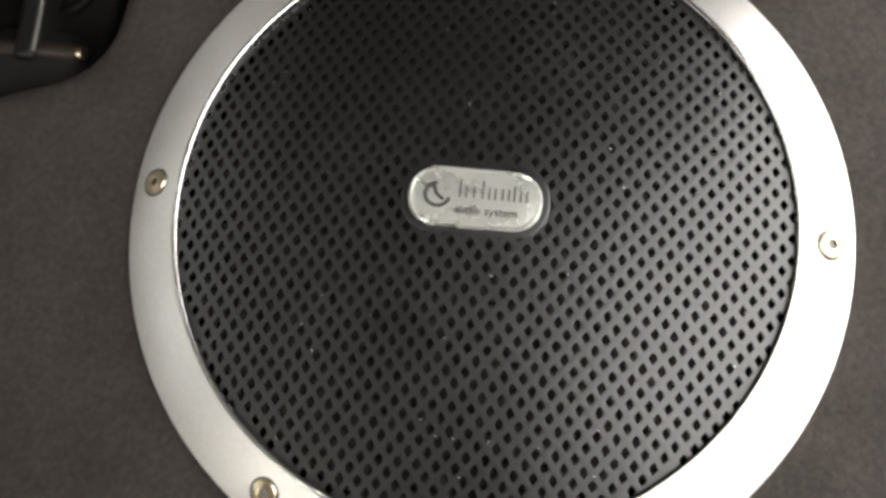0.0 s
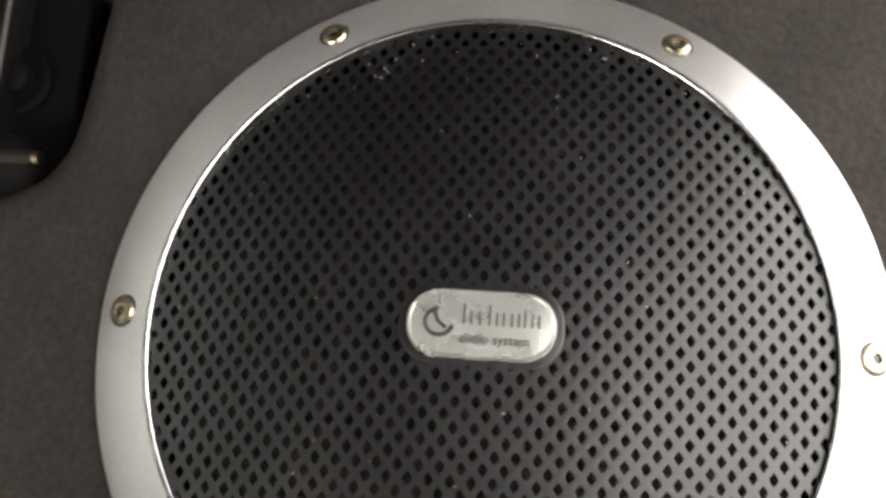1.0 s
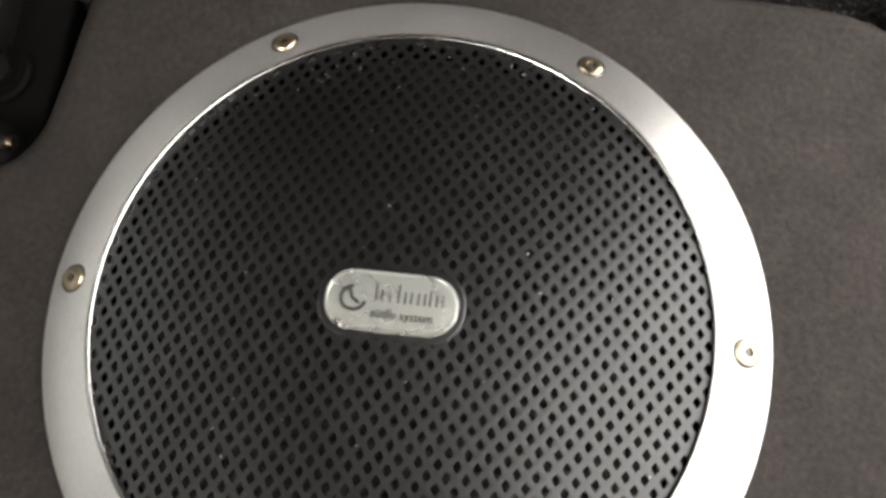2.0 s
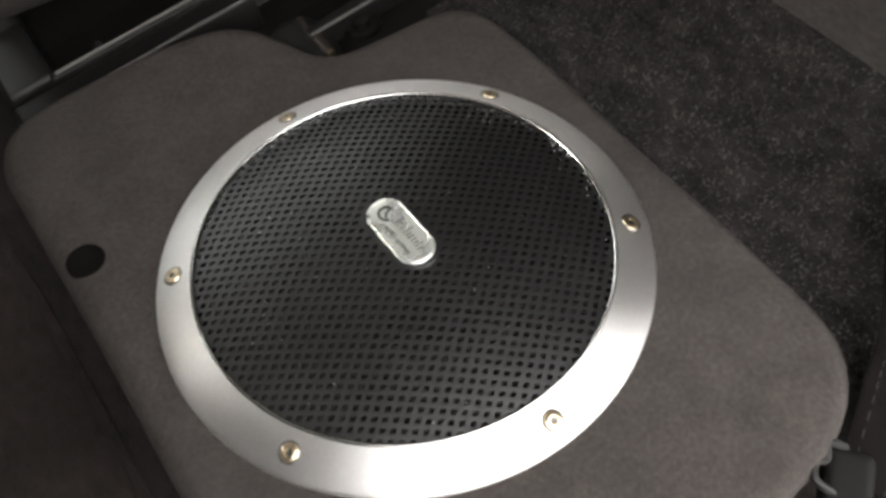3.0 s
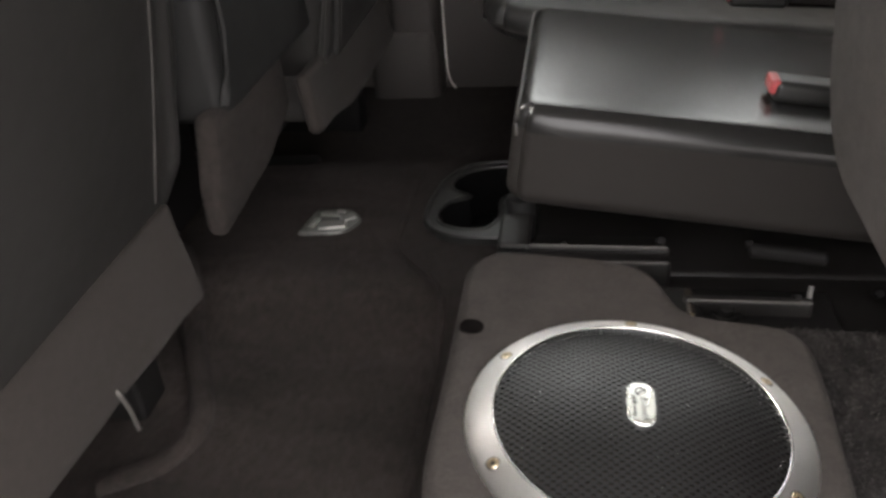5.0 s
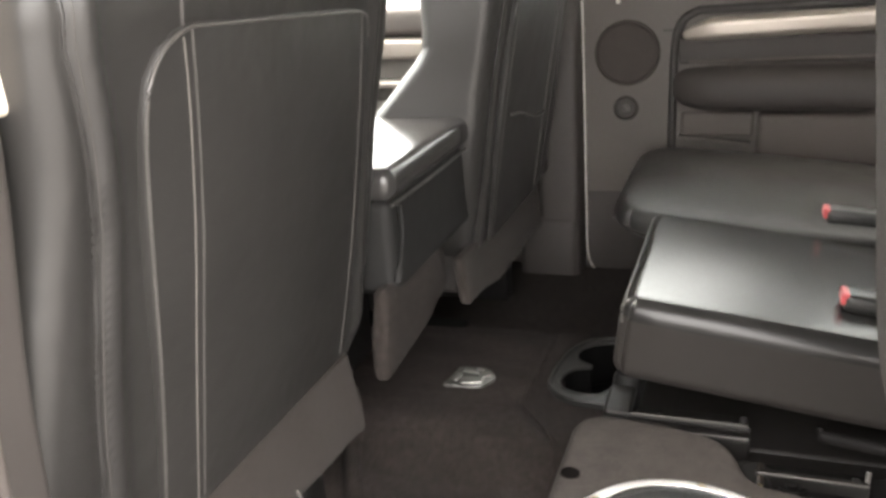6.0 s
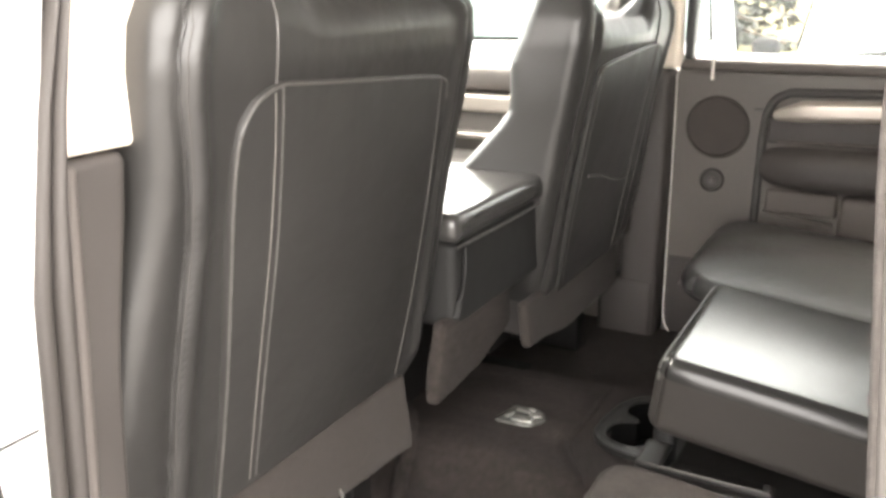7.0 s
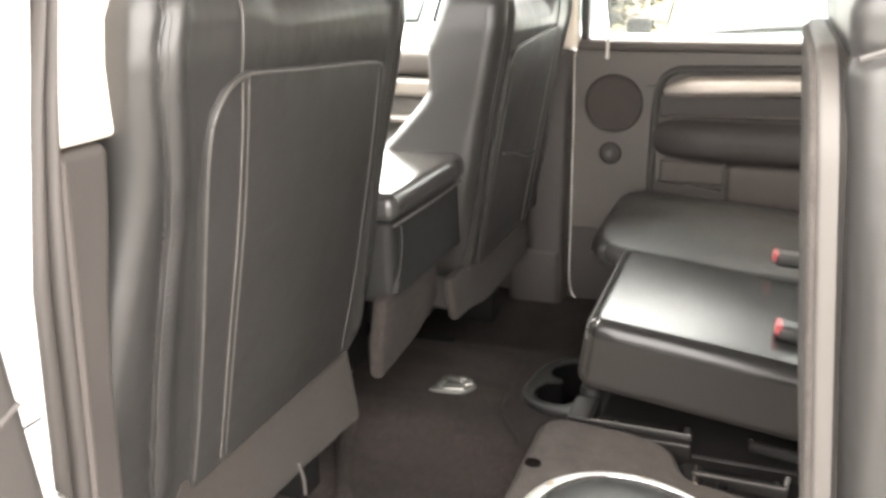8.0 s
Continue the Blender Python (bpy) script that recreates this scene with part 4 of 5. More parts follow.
part("binding", tube(smooth_line([(mat_edge(y) - 0.004, y, mat_top(mat_edge(y) - 0.02, y) - 0.003) for y in span(-0.355, 0.70, 44)], 2), 0.0048, 8, None, 0.6), MAT_PILE, mat, "stitched edge binding")

lip = [(-0.60, 0.41), (-0.552, 0.325), (-0.537, 0.271), (-0.505, 0.205), (-0.480, 0.155), (-0.464, 0.106), (-0.471, 0.069), (-0.491, 0.039), (-0.54, 0.01)]
part("rolled_lip", tube(smooth_line([(x, y, mat_top(x, y) + 0.003) for x, y in lip], 6), 0.0145, 12, None, 0.75), MAT_PILE, mat, "turned-up front edge")
emblem = thing("mat_emblem", "small silver shield emblem on the floor mat", "emblem", at=Matrix.Translation((-0.400, 0.487, mat_top(-0.40, 0.487) - 0.001)) @ Matrix.Rotation(radians(4), 4, 'Z') @ Matrix.Scale(0.9, 4))
shield = [(-0.047, -0.036), (-0.044, -0.018), (-0.036, 0.018), (-0.030, 0.036), (-0.004, 0.039), (0.022, 0.038), (0.040, 0.022), (0.047, 0.002), (0.038, -0.020), (0.020, -0.036), (-0.014, -0.038)]
part("plate", slab(smooth_line([(x, y, 0) for x, y in shield], 3, True), 0.0, 0.006, 0.003, 3), EMBLEM_BASE, emblem, "grey metal base plate")
for x, y, w, h, turn in ((0.004, -0.016, 0.046, 0.024, 6), (0.026, 0.008, 0.026, 0.020, 28), (-0.004, 0.018, 0.034, 0.012, -8), (-0.026, -0.008, 0.012, 0.030, -14), (0.012, 0.028, 0.018, 0.008, -20)):
    part("relief", rbox((w, h, 0.008), 0.0038, Matrix.Translation((x, y, 0.0055)) @ Matrix.Rotation(radians(turn), 4, 'Z'), 3, 2), EMBLEM, emblem, "raised silver facet")

CUP_Z = 0.045
cup = thing("cup_holder", "black plastic double cup holder set in the carpet", "cup holder")
holder = [(-0.264, 0.550), (-0.256, 0.514), (-0.228, 0.489), (-0.190, 0.481), (-0.13, 0.486), (-0.095, 0.53), (-0.085, 0.62), (-0.090, 0.700), (-0.15, 0.722), (-0.212, 0.708), (-0.248, 0.660), (-0.260, 0.605)]
bezel_line = [p - Vector((0, 0.026, 0)) for p in smooth_line([(x, y, 0) for x, y in holder], 4, True)]
well_line = [p - Vector((0, 0.026, 0)) for p in smooth_line([(-0.248, 0.550, 0), (-0.239, 0.518, 0), (-0.206, 0.502, 0), (-0.172, 0.508, 0), (-0.155, 0.542, 0), (-0.158, 0.578, 0), (-0.150, 0.604, 0), (-0.118, 0.622, 0), (-0.100, 0.655, 0),
                         (-0.118, 0.690, 0), (-0.160, 0.704, 0), (-0.212, 0.688, 0), (-0.236, 0.655, 0), (-0.232, 0.622, 0), (-0.204, 0.602, 0), (-0.222, 0.592, 0), (-0.236, 0.582, 0)], 4, True)]
bm = bmesh.new()
edges = []
for line in (bezel_line, well_line):
    vs = [bm.verts.new((p.x, p.y, CUP_Z - 0.008)) for p in line]
    edges += [bm.edges.new((vs[i], vs[(i + 1) % len(vs)])) for i in range(len(vs))]
bmesh.ops.triangle_fill(bm, edges=edges, use_beauty=True)
loft([[Vector((p.x, p.y, CUP_Z - 0.008)) for p in bezel_line], [Vector((p.x * 1.004, p.y, 0.010)) for p in bezel_line]], False, bm)
part("bezel", bm, CUP_PLASTIC, cup, "dark grey plastic bezel")
# well is far darker than the bezel: its depth shade is coloured in
well = part("well", loft([[Vector((p.x, p.y, CUP_Z - 0.008)) for p in well_line], [Vector((p.x, p.y, -0.02)) for p in well_line], [Vector((-0.185 + (p.x + 0.185) * 0.9, 0.584 + (p.y - 0.584) * 0.95, -0.045)) for p in well_line]], False), CONE, cup, "deep double well, its shade in a near-black colour")
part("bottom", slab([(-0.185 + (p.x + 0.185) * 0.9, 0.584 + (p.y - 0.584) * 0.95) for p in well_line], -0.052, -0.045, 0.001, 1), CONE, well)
part("rim", tube([(p.x, p.y, CUP_Z - 0.008) for p in well_line + well_line[:1]], 0.0026, 7), CUP_PLASTIC, cup, "rounded rim")
part("outer_rim", tube([(p.x, p.y, CUP_Z - 0.009) for p in bezel_line + bezel_line[:1]], 0.0045, 7), CUP_PLASTIC, cup, "rounded outer rim")

# ---- seat bracket and pan under the rear seat ----
pan = thing("seat_pan", "black steel pan under the rear seat", "seat frame")
part("base", block(-0.10, 0.55, 0.325, 1.20, -0.06, 0.070, 0.01), BLACK_METAL, pan)
part("shelf", block(0.050, 0.55, 0.205, 0.33, -0.06, 0.068, 0.01), BLACK_METAL, pan)
part("riser", block(-0.06, 0.50, 0.76, 1.19, 0.066, 0.222, 0.02), BLACK_METAL, pan, "black steel riser under the cushion")
bracket = thing("seat_bracket", "black steel seat hinge bracket with bolts beside the subwoofer box", "seat bracket")
part("rail", block(-0.142, 0.065, 0.300, 0.322, 0.060, 0.100, 0.004), BLACK_METAL, bracket, "black steel channel")
part("flange", block(-0.105, 0.065, 0.322, 0.330, 0.080, 0.105, 0.003), BLACK_METAL, bracket, "upper black flange")
part("ridge", tube([(-0.100, 0.3265, 0.105), (0.062, 0.3265, 0.105)], 0.0022, 6), EDGE_STEEL, bracket, "pale steel edge")
part("ridge", tube([(-0.138, 0.3005, 0.0995), (0.062, 0.3015, 0.0995)], 0.0015, 6), EDGE_STEEL, bracket, "pale steel edge")
part("end_plate", rbox((0.040, 0.080, 0.012), 0.005, Matrix.Translation((-0.121, 0.3665, 0.0995))), GREY_STEEL, bracket, "dark grey end plate")
part("pivot", lathe([(0.019, 0.060), (0.020, 0.112), (0.017, 0.119), (0.009, 0.121), (0.008, 0.126), (0.001, 0.127)], 24, None, Matrix.Translation((-0.118, 0.424, 0))), FOOT_GREY, bracket, "dark round pivot")
part("tray", block(-0.100, 0.062, 0.335, 0.405, 0.062, 0.074, 0.004), BLACK_METAL, bracket, "shallow black tray")
part("foot", slab(rounded_rect(0.046, 0.062, 0.020, 6, 0.070, 0.236), 0.03, 0.096, 0.014, 4), FOOT_GREY, bracket, "rounded dark grey foot")
part("base_plate", rbox((0.17, 0.080, 0.012), 0.004, Matrix.Translation((0.150, 0.238, 0.076))), OUTSIDE_BLACK, bracket, "black block added for the shade behind the skirt plate")
part("washer", lathe([(0.0160, 0.080), (0.0160, 0.0855), (0.0140, 0.087), (0.0110, 0.0855), (0.0085, 0.0855), (0.0082, 0.092), (0.0065, 0.0935), (0.001, 0.094)], 6 * 5, None, Matrix.Translation((0.118, 0.226, 0.0))), OUTSIDE_BLACK, bracket, "black bolt on a round washer")
for x, z in ((0.079, 0.094), (0.064, 0.090)):
    part("pin", lathe([(0.0044, 0.0), (0.0044, 0.046), (0.0036, 0.0475), (0.0010, 0.048)], 14, None, Matrix.Translation((x, 0.254, z)) @ Matrix.Rotation(radians(90), 4, 'X')), PIN_BROWN, bracket, "dark brown hinge pin")
part("pin_end", lathe([(0.0030, 0.0), (0.0030, 0.003), (0.0010, 0.0035)], 12, None, Matrix.Translation((0.079, 0.2065, 0.0945)) @ Matrix.Rotation(radians(90), 4, 'X')), BRASS, bracket, "worn brassy pin end")
part("lever_bar", rbox((0.135, 0.012, 0.026), 0.004, Matrix.Translation((0.140, 0.232, 0.088))), BLACK_METAL, bracket, "black lever bar")
part("ridge", tube([(0.076, 0.2265, 0.1005), (0.205, 0.2265, 0.1005)], 0.0016, 6), EDGE_STEEL, bracket)
part("lever_end", tube([(0.204, 0.236, 0.088), (0.207, 0.246, 0.110)], 0.0034, 8), PLATE_STEEL, bracket, "bright lever tip")
part("cross_bar", rbox((0.085, 0.016, 0.016), 0.006, Matrix.Translation((0.192, 0.300, 0.116)) @ Matrix.Rotation(radians(-12), 4, 'Z')), OUTSIDE_BLACK, bracket, "black cross bar")
for x, y, z, r in ((-0.060, 0.334, 0.104, 0.004), (0.055, 0.338, 0.108, 0.006), (0.152, 0.312, 0.122, 0.004), (0.292, 0.285, 0.076, 0.006), (0.192, 0.236, 0.100, 0.005)):
    part("bolt", lathe([(r, -0.008), (r, 0.001), (r * 0.8, 0.004), (r * 0.2, 0.0045)], 12, None, Matrix.Translation((x, y, z)) @ Matrix.Rotation(radians(55), 4, 'X')), OUTSIDE_BLACK, bracket, "black steel bolt")

# ---- rear bench ----
def soft_corner(p, hx, hy, R):
    """Rounds the corners of a box in plan."""
    dx, dy = (abs(p.x) - (hx - R)) / R, (abs(p.y) - (hy - R)) / R
    if dx <= 0 or dy <= 0:
        return p
    k = max(dx, dy) / math.hypot(dx, dy)
    return Vector((math.copysign(hx - R + dx * k * R, p.x), math.copysign(hy - R + dy * k * R, p.y), p.z))


def puffed(amount, hx, hy, R=0.055):
    def shape(p):
        p = soft_corner(p, hx, hy, R)
        u, v = max(-1, min(1, p.x / hx)), max(-1, min(1, p.y / hy))
        return (p.x, p.y, p.z + (amount * (1 - u * u) * (1 - v * v) if p.z > 0 else 0))
    return shape


SLOPE = Matrix.Rotation(radians(7.0), 4, 'Y')
centre = thing("rear_seat_cushion", "black leather centre cushion of the rear bench, folded down", "car seat")
C_AT = Matrix.Translation((-0.116, 0.521, 0.288)) @ SLOPE
part("pad", rbox((0.58, 0.405, 0.126), 0.024, C_AT @ Matrix.Translation((0.29, 0, -0.063)), 6, 16, puffed(0.006, 0.29, 0.2025, 0.03)), GLOSS_LEATHER, centre, "smooth black leather pad")
sides = centre.children[0].data
sides.materials.append(BOXING)
for f in sides.polygons:
    if (C_AT.inverted() @ f.center).z < -0.028:
        f.material_index = 1
part("piping", tube([C_AT @ Vector(p) for p in smooth_line([(0.006, -0.188, -0.040), (0.0045, -0.183, -0.024), (0.0045, -0.172, -0.011), (0.0045, 0.0, -0.010), (0.0045, 0.172, -0.011), (0.012, 0.190, -0.011), (0.030, 0.1975, -0.011), (0.06, 0.1980, -0.011), (0.55, 0.1980, -0.011)], 6)], 0.0020, 7), PIPING, centre, "thin grey piping")


def hump(p):
    p = soft_corner(p, 0.34, 0.2525, 0.11)
    u, v = max(-1, min(1, p.x / 0.34)), max(-1, min(1, p.y / 0.252))
    rise = 0.046 * (1 - u ** 4) * (1 - v * v) * ramp(v, -0.95, -0.25)
    crease = 0.0016 * noise.noise(Vector((p.x * 16, p.y * 34, 1.0)))
    return (p.x, p.y, p.z + (rise + crease if p.z > 0 else 0))


side = thing("rear_seat_cushion", "plump black leather passenger cushion of the rear bench", "car seat")
S_AT = Matrix.Translation((-0.202, 0.984, 0.257)) @ Matrix.Rotation(radians(5), 4, 'Y')
part("pad", rbox((0.68, 0.505, 0.056), 0.027, S_AT @ Matrix.Translation((0.34, 0, -0.0055)), 6, 20, hump), DULL_LEATHER, side, "black leather pad")
part("piping", tube([S_AT @ Vector(p) for p in smooth_line([(0.60, -0.249, -0.016), (0.20, -0.250, -0.016), (0.11, -0.249, -0.016), (0.070, -0.241, -0.016), (0.036, -0.218, -0.016), (0.012, -0.184, -0.016), (0.003, -0.143, -0.016), (0.003, 0.20, -0.016)], 6)], 0.0028, 7), PIPING, side, "grey piping")
bench_back = thing("rear_bench", "black leather rear bench backrest", "car seat")
part("backrest", rbox((0.12, 0.90, 0.62), 0.05, Matrix.Translation((0.50, 0.765, 0.53)) @ Matrix.Rotation(radians(10), 4, 'Y'), 4, 6), LEATHER, bench_back)

folded = thing("folded_seat_cushion", "rear seat cushion folded up, grey felt underside showing", "car seat", at=Matrix.Translation((0.201, 0.025, 0.250)) @ Matrix.Rotation(radians(-0.8), 4, 'Z') @ Matrix.Rotation(radians(-5.6), 4, 'Y') @ Matrix(((0, 0, -1, 0), (1, 0, 0, 0), (0, 1, 0, 0), (0, 0, 0, 1))))
face = rounded_rect(0.520, 0.515, 0.092, 10, 0.0, 0.258)
part("boxing", slab(rounded_rect(0.500, 0.505, 0.085, 10, 0.0, 0.262), -0.036, -0.018, 0.004, 2), BOXING, folded, "dark recessed edge")
part("board", slab(face, -0.022, -0.006, 0.005, 4), PALE_BOARD, folded, "pale cream edge of the seat board")
part("underside", slab(rounded_rect(0.512, 0.507, 0.090, 10, 0.0, 0.258), -0.008, 0.0, 0.005, 4), UNDER_FELT, folded, "grey felt underside")
for d in (-0.20, 0.20):
    part("hinge_arm", tube(smooth_line([(d, 0.03, -0.06), (d, -0.04, -0.075), (d, -0.13, -0.08), (d, -0.185, -0.07)], 5), 0.009, 8), BLACK_METAL, folded, "black steel hinge arm")


def bulging(p):
    """The pad's sides swell between its piping and its face."""
    k = 0.022 * (1 - (p.y / 0.262) ** 2) * ramp(abs(p.x), 0.20, 0.262)
    return (p.x + math.copysign(k, p.x), p.y + 0.262, p.z - 0.089)


part("pad", rbox((0.524, 0.524, 0.126), 0.034, None, 5, 12, bulging), LEATHER, folded, "black leather pad")
part("top_panel", rbox((0.506, 0.070, 0.118), 0.026, Matrix.Translation((0, 0.530, -0.087)), 4, 8), LEATHER, folded, "black vinyl top panel")
part("seam", tube(smooth_line([(-0.2640, 0.510, -0.034), (-0.2655, 0.516, -0.06), (-0.2650, 0.522, -0.10), (-0.2620, 0.520, -0.14)], 4), 0.0026, 6), PIPING, folded, "pale seam")

for at in (Matrix.Translation((0.218, 0.426, 0.262)) @ Matrix.Rotation(radians(8), 4, 'Y'), Matrix.Translation((0.212, 0.752, 0.280)) @ Matrix.Rotation(radians(4), 4, 'Y')):
    b = thing("seat_belt_buckle", "black seat belt buckle with a red button", "buckle", "seat belt buckles", at=at)
    part("case", rbox((0.085, 0.040, 0.026), 0.009), CUP_PLASTIC, b, "black plastic case")
    part("button", rbox((0.012, 0.034, 0.018), 0.004, Matrix.Translation((-0.041, 0, 0.004))), RED, b, "red release button")
    part("strap", rbox((0.12, 0.032, 0.006), 0.002, Matrix.Translation((0.095, 0, -0.006))), WEB, b, "black webbing")

# ---- shaggy carpet behind the box ----
def shag_z(x, y):
    return 0.083 - 0.079 * (x - 0.18) * 0.3 + 0.010 * noise.noise(Vector((x * 9, y * 9, 1)))


shag_root = structure("rear_carpet", sheet(shag_z, span(0.165, 0.62, 40), span(-0.40, 0.20, 50), 0.14), SHAG, "dark speckled long-pile carpet", 60)
rng = random.Random(4)
bm = bmesh.new()
for _ in range(16000):
    x, y = rng.uniform(0.172, 0.45), rng.uniform(-0.39, 0.198)
    z = shag_z(x, y)
    a, l, w = rng.uniform(0, 6.283), rng.uniform(0.004, 0.010), rng.uniform(0.0005, 0.0010)
    dx, dy = math.cos(a), math.sin(a)
    tip = Vector((x + dx * l * 0.8, y + dy * l * 0.8, z + l * 0.75))
    bm.faces.new((bm.verts.new((x - dy * w, y + dx * w, z - 0.001)), bm.verts.new((x + dy * w, y - dx * w, z - 0.001)), bm.verts.new(tip)))
pile = part("pile", bm, SHAG, shag_root, "", 0)
pile["kind"] = "stuff"
bm = bmesh.new()
for _ in range(9000):
    x, y = rng.uniform(0.172, 0.45), rng.uniform(-0.39, 0.198)
    z = shag_z(x, y)
    a, l, w = rng.uniform(0, 6.283), rng.uniform(0.002, 0.0045), rng.uniform(0.0004, 0.0007)
    dx, dy = math.cos(a), math.sin(a)
    tip = Vector((x + dx * l * 0.9, y + dy * l * 0.9, z + l * 0.8))
    bm.faces.new((bm.verts.new((x - dy * w, y + dx * w, z + 0.001)), bm.verts.new((x + dy * w, y - dx * w, z + 0.001)), bm.verts.new(tip)))
flecks = part("pale_pile", bm, SHAG_LIGHT, shag_root, "pale fibres", 0)
flecks["kind"] = "stuff"

# ---- belt and latch beside the box ----
belt = thing("seat_belt", "black braided belt strap with a plastic clip", "seat belt")
# a flat woven strap, edge-stitched, that climbs away from the clip
spine = smooth_line([(0.122, -0.256, 0.088), (0.166, -0.232, 0.102), (0.198, -0.214, 0.110), (0.235, -0.186, 0.114), (0.29, -0.145, 0.112)], 6)
rows_, edges_ = [], [[], []]
for i, p in enumerate(spine):
    d = (spine[min(i + 1, len(spine) - 1)] - spine[max(i - 1, 0)]).normalized()
    w = d.cross(Vector((0.25, -0.35, 1))).normalized()
    up = w.cross(d).normalized()
    if up.z < 0:
        up = -up
    rows_.append([p + w * u * 0.017 + up * h for u, h in ((-1, 0), (-0.9, 0.0014), (-0.5, 0.0020), (0.5, 0.0020), (0.9, 0.0014), (1, 0), (0.9, -0.0012), (-0.9, -0.0012))])
    for e, u in zip(edges_, (-0.62, 0.62)):
        e.append(p + w * u * 0.017 + up * 0.0022)
part("webbing", loft(rows_), WEB, belt, "black woven webbing")
for e in edges_:
    for k in range(0, len(e) - 1):
        part("stitch", tube([e[k].lerp(e[k + 1], 0.15), e[k].lerp(e[k + 1], 0.65)], 0.0005, 5), FOOT_GREY, belt)
clip = part("clip", rbox((0.034, 0.026, 0.016), 0.006, Matrix.Translation((0.116, -0.248, 0.094)) @ Matrix.Rotation(radians(35), 4, 'Z')), OUTSIDE_BLACK, belt, "black plastic clip")
part("prong", tube(smooth_line([(0.104, -0.248, 0.100), (0.100, -0.238, 0.106), (0.107, -0.231, 0.106), (0.114, -0.234, 0.102), (0.121, -0.229, 0.105), (0.128, -0.236, 0.099)], 5), 0.0024, 8), BLACK_METAL, clip)

# ---- outside ----
GROUND = -0.82
def ground_z(x, y):
    return GROUND + 0.02 * noise.noise(Vector((x * 0.2, y * 0.2, 0)))
structure("ground", sheet(lambda x, y: ground_z(x, y), [-900, -300, -100, -40] + span(-20, 20, 20) + [40, 100, 300, 900], [-900, -300, -100, -40] + span(-20, 9, 15) + [40, 100, 300, 900]), ASPHALT, "worn grey asphalt")
def bank_z(x, y):
    """The verge climbs away from the road."""
    return GROUND + 0.05 + 2.4 * ramp(y, 9, 36) + 0.07 * noise.noise(Vector((x * 0.5, y * 0.5, 3)))


structure("verge", sheet(bank_z, span(-60, 60, 60), span(9.0, 90, 50), 0.1), GRASS, "yellow autumn grass bank", 60)


def quad_pane(q, push, name, mat, parent, label=""):
    """A flat pane with thickness on four corners."""
    pane = bmesh.new()
    top_ = [pane.verts.new(p) for p in q]
    low_ = [pane.verts.new(p - push) for p in q]
    pane.faces.new(top_)
    pane.faces.new(low_)
    for k in range(4):
        pane.faces.new((top_[k], top_[(k + 1) % 4], low_[(k + 1) % 4], low_[k]))
    return part(name, pane, mat, parent, label, 0)


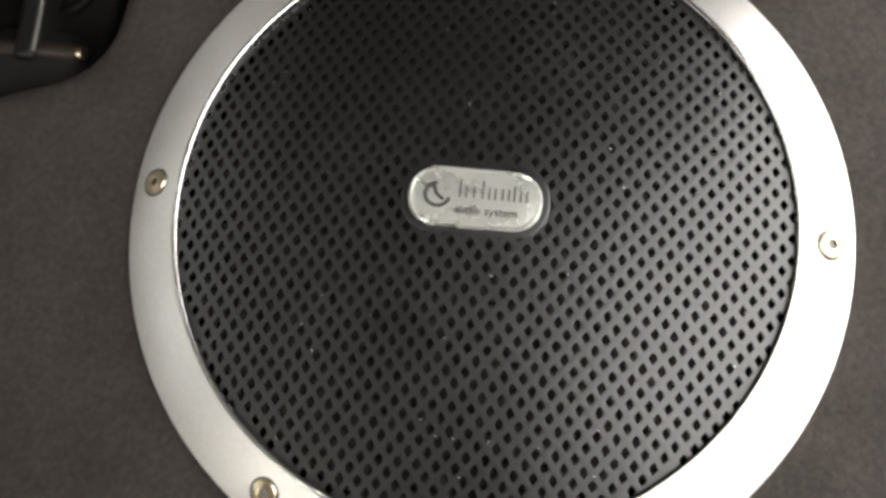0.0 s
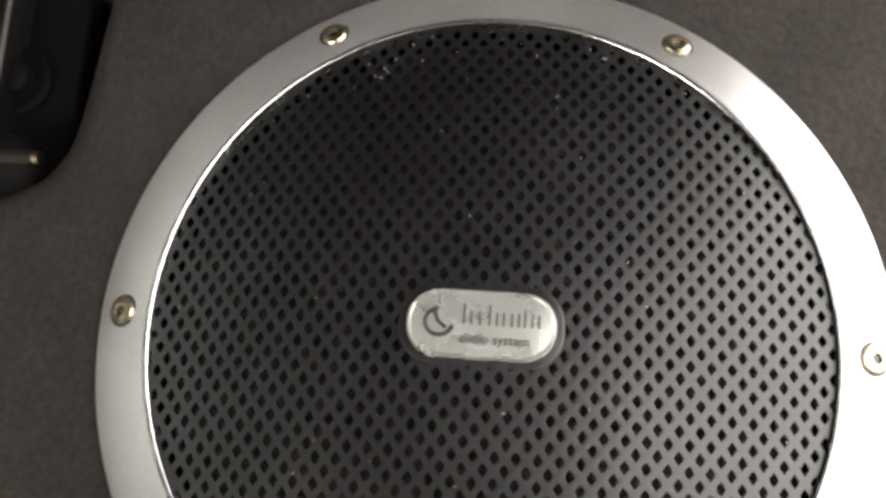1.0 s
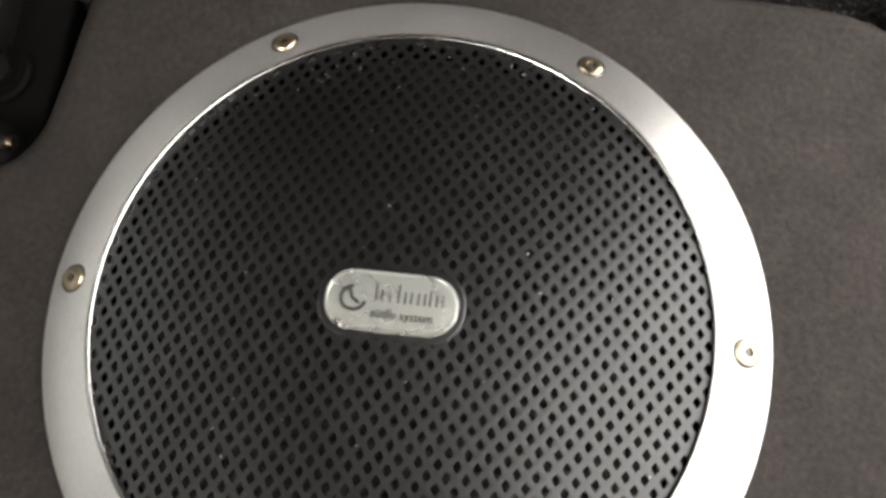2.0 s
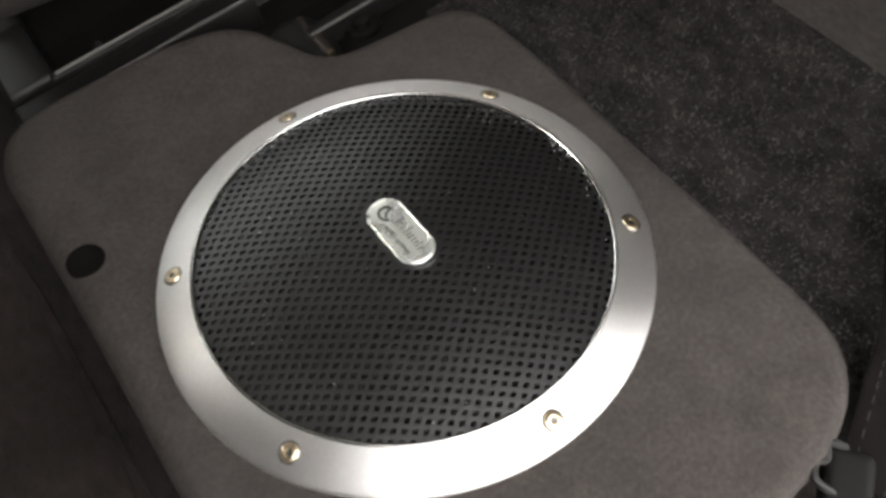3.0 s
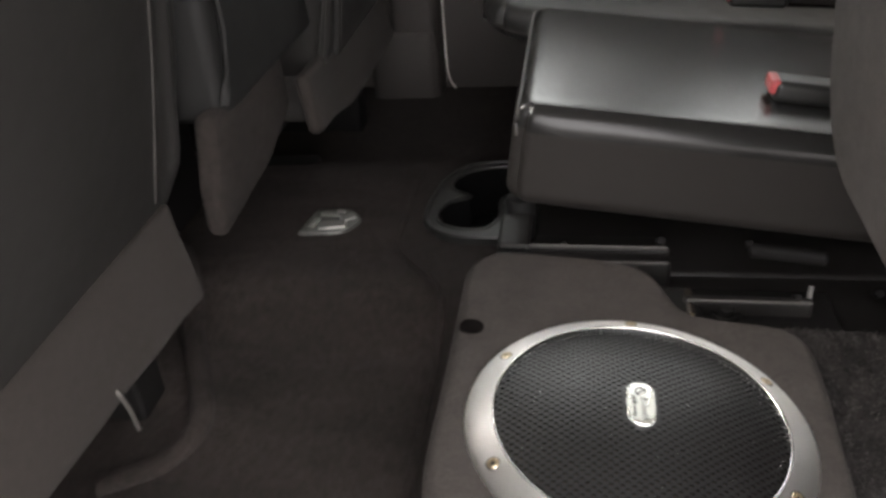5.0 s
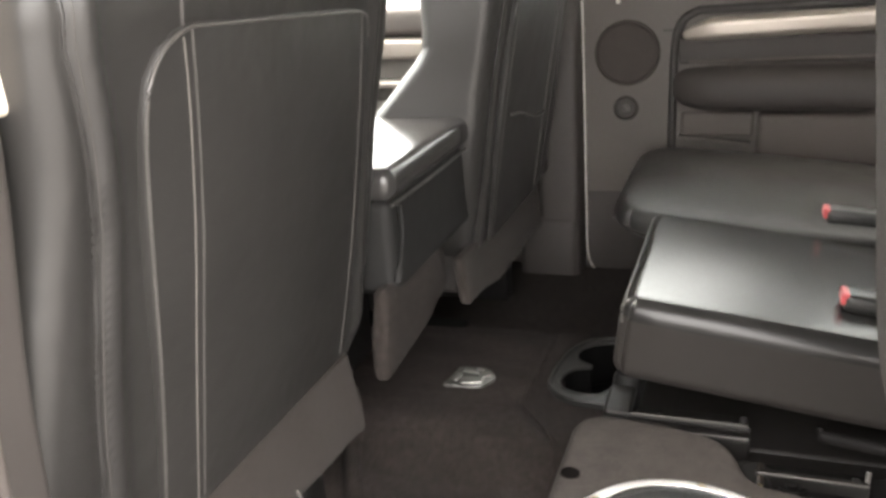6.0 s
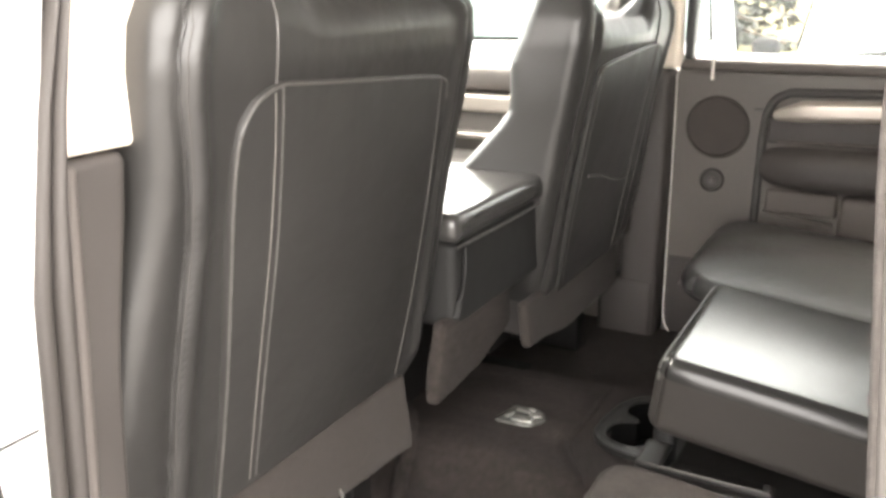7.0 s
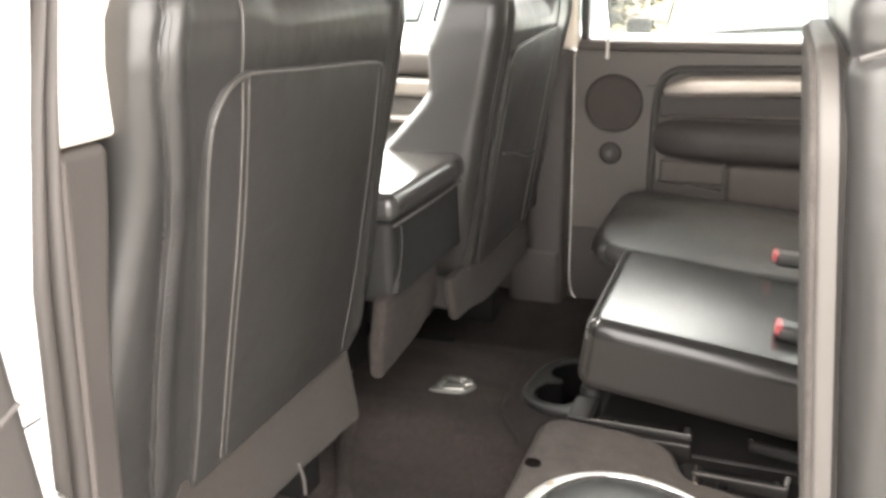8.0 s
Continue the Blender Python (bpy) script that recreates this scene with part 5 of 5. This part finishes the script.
def parked_car(at, label, length, roof_in):
    """A car along x, front towards -x: body, glazed cabin, wheels, mirrors."""
    c = thing("parked_car", label, "car", "parked cars", at=at)
    L = length / 2
    lower = [(-L, 0.35), (-L, 0.80), (-L + 0.12, 1.00), (-L + 0.9, 1.04), (L - 0.12, 1.04), (L, 0.85), (L, 0.35)]
    rings = []
    for y, k in ((-0.92, 0.95), (-0.88, 0.985), (-0.80, 1.0), (0.80, 1.0), (0.88, 0.985), (0.92, 0.95)):
        rings.append([Vector((x * k, y, 0.25 + (z - 0.25) * k)) for x, z in lower])
    part("body", loft(rings), WHITE_PAINT, c, "white painted body", 30)
    a0, a1, b0, b1 = -L + roof_in[0], -L + roof_in[1], L - roof_in[2], L - roof_in[3]
    cabin = [(a0, 1.00), (a1, 1.60), (a1 + 0.12, 1.67), (a1 + 0.35, 1.70), (b1 - 0.3, 1.70), (b1 - 0.08, 1.67), (b1, 1.60), (b0, 1.00)]

    def narrow(z):
        return 1 - 0.14 * ramp(z, 1.0, 1.75)
    rings = [[Vector((x + (0.05 if x < (a0 + b0) / 2 else -0.05) * (abs(y) > 0.8), y * narrow(z), z)) for x, z in cabin] for y in (-0.84, -0.76, 0.76, 0.84)]
    part("cabin", loft(rings), WHITE_PAINT, c, "white roof and pillars", 30)
    for u0, u1 in ((0.05, 0.34), (0.37, 0.64), (0.67, 0.890), (0.905, 0.958)):
        for d in (-1, 1):
            q = []
            for u, z in ((u0, 1.08), (u1, 1.08), (u1, 1.56), (u0, 1.56)):
                t = (z - 1.0) / 0.60
                x = (a0 + (a1 - a0) * t) * (1 - u) + (b0 + (b1 - b0) * t) * u
                q.append(Vector((x, d * (0.84 * narrow(z) + 0.008), z)))
            window = quad_pane(q, Vector((0, d * 0.02, 0)), "window", CAR_GLASS, c, "pale reflecting glass")
            part("frame", tube(q + q[:1], 0.012, 6), OUTSIDE_BLACK, window, "black window rubber")
    for name, f0, f1, sg in (("windshield", a0, a1, -1), ("rear_window", b0, b1, 1)):
        q = []
        for d, z in ((-1, 1.03), (1, 1.03), (1, 1.58), (-1, 1.58)):
            t = (z - 1.0) / 0.60
            q.append(Vector((f0 + (f1 - f0) * t + sg * 0.010, d * 0.74 * narrow(z), z)))
        glass = quad_pane(q, Vector((sg * 0.02, 0, 0)), name, CAR_GLASS, c, "pale blue-green glass")
        part("frame", tube(q + q[:1], 0.012, 6), OUTSIDE_BLACK, glass, "black glass border")
        if name == "windshield":
            blade = [q[0].lerp(q[1], u) + Vector((-0.02, 0, 0.015 + 0.05 * math.sin(math.pi * u))) for u in span(0.06, 0.94, 10)]
            part("wiper", tube(blade, 0.014, 6), OUTSIDE_BLACK, glass, "black wiper blade")
    for x in (-L + 0.85, L - 0.85):
        for d in (-1, 1):
            w = part("wheel", lathe([(0.30, -0.1), (0.34, -0.08), (0.34, 0.08), (0.30, 0.1), (0.05, 0.1)], 28, None, Matrix.Translation((x, d * 0.82, 0.34)) @ Matrix.Rotation(radians(90), 4, 'X')), RUBBER, c, "black tyre")
            part("rim", lathe([(0.21, -0.11), (0.21, 0.11), (0.16, 0.10), (0.03, 0.11)], 20, None, Matrix.Translation((x, d * 0.82, 0.34)) @ Matrix.Rotation(radians(90), 4, 'X')), GREY_STEEL, w)
    for d in (-1, 1):
        part("mirror", rbox((0.08, 0.13, 0.13), 0.03, Matrix.Translation((a0 - 0.08, d * 0.965, 1.075))), OUTSIDE_BLACK, c, "black door mirror")
    return c


BIG = Matrix.Scale(1.17, 4)
parked_car(pose(-3.78, 5.70, GROUND, 0, 0, 14) @ BIG, "white car parked beside the verge", 4.6, (1.2, 1.9, 0.02, 0.10))
parked_car(pose(0.50, 5.98, GROUND, 0, 0, 90) @ BIG, "white car with pale windshield parked facing the truck", 4.4, (1.00, 1.18, 0.6, 0.9))


def pine(at, height, seed, limbs=80, tufts=100, bare=0.25, spread=2.3):
    """A conifer: tapered trunk, drooping limbs and many small needle clumps."""
    r = random.Random(seed)
    t = thing("pine_tree", "dark green pine tree on the yellow grass bank", "tree", "pines", at=at)
    part("trunk", loft([[Vector((w * math.cos(k * 0.785), w * math.sin(k * 0.785), height * h)) for k in range(8)] for h, w in ((-0.05, 0.24), (0.05, 0.17), (0.5, 0.10), (1.0, 0.02))]), BARK, t)
    faces, verts = [], []
    bm = bmesh.new()
    for i in range(limbs):
        z = bare + (height - bare - 0.15) * (i / limbs) ** 1.2 + r.uniform(-0.1, 0.1)
        reach = ((1 - z / height) * spread + 0.3) * r.uniform(0.6, 1.1)
        a = r.uniform(0, 6.283)
        d = Vector((math.cos(a), math.sin(a), -0.22))
        tube([(0, 0, z), tuple(Vector((0, 0, z)) + d * reach)], 0.02, 3, bm)
        for k in range(tufts):
            u = r.uniform(0.12, 1.0) ** 0.8
            p = Vector((0, 0, z)) + d * reach * u + Vector((r.gauss(0, 0.10), r.gauss(0, 0.10), r.gauss(-0.04, 0.06)))
            q = (d * 0.6 + Vector((r.uniform(-1, 1), r.uniform(-1, 1), r.uniform(-0.6, 0.2)))).normalized() * r.uniform(0.12, 0.24)
            w = q.cross(Vector((r.uniform(-1, 1), r.uniform(-1, 1), 1))).normalized() * r.uniform(0.05, 0.11)
            n = len(verts)
            verts += [p - w, p + w, p + q]
            faces.append((n, n + 1, n + 2))
    part("limbs", bm, BARK, t)
    needles = bpy.data.meshes.new("crown")
    needles.from_pydata(verts, [], faces)
    needles.materials.append(NEEDLES)
    crown = new("crown", needles)
    crown.parent = t
    tagged(crown, "dark needle clumps on drooping limbs", kind="stuff")
    return t


for i, (x, y, h) in enumerate(((-4.0, 15.5, 6.5), (-5.6, 33.0, 7.0), (-9.6, 30.0, 7.5), (-3.2, 44.0, 8.0), (3.5, 40.0, 7.0), (-14.0, 36.0, 8.0), (-22.0, 40.0, 8.5), (10.0, 42.0, 8.0))):
    pine(pose(x, y, bank_z(x, y)), h, 10 + i)
# tall trees close behind parked cars, bare at the foot, added to block sky
for i, (x, y, h) in enumerate(((2.3, 12.6, 12.0), (6.0, 12.6, 11.0), (9.5, 13.6, 12.0), (13.5, 13.0, 11.0))):
    pine(pose(x, y, bank_z(x, y)), h, 40 + i, 120, 110, 2.6, 3.6)
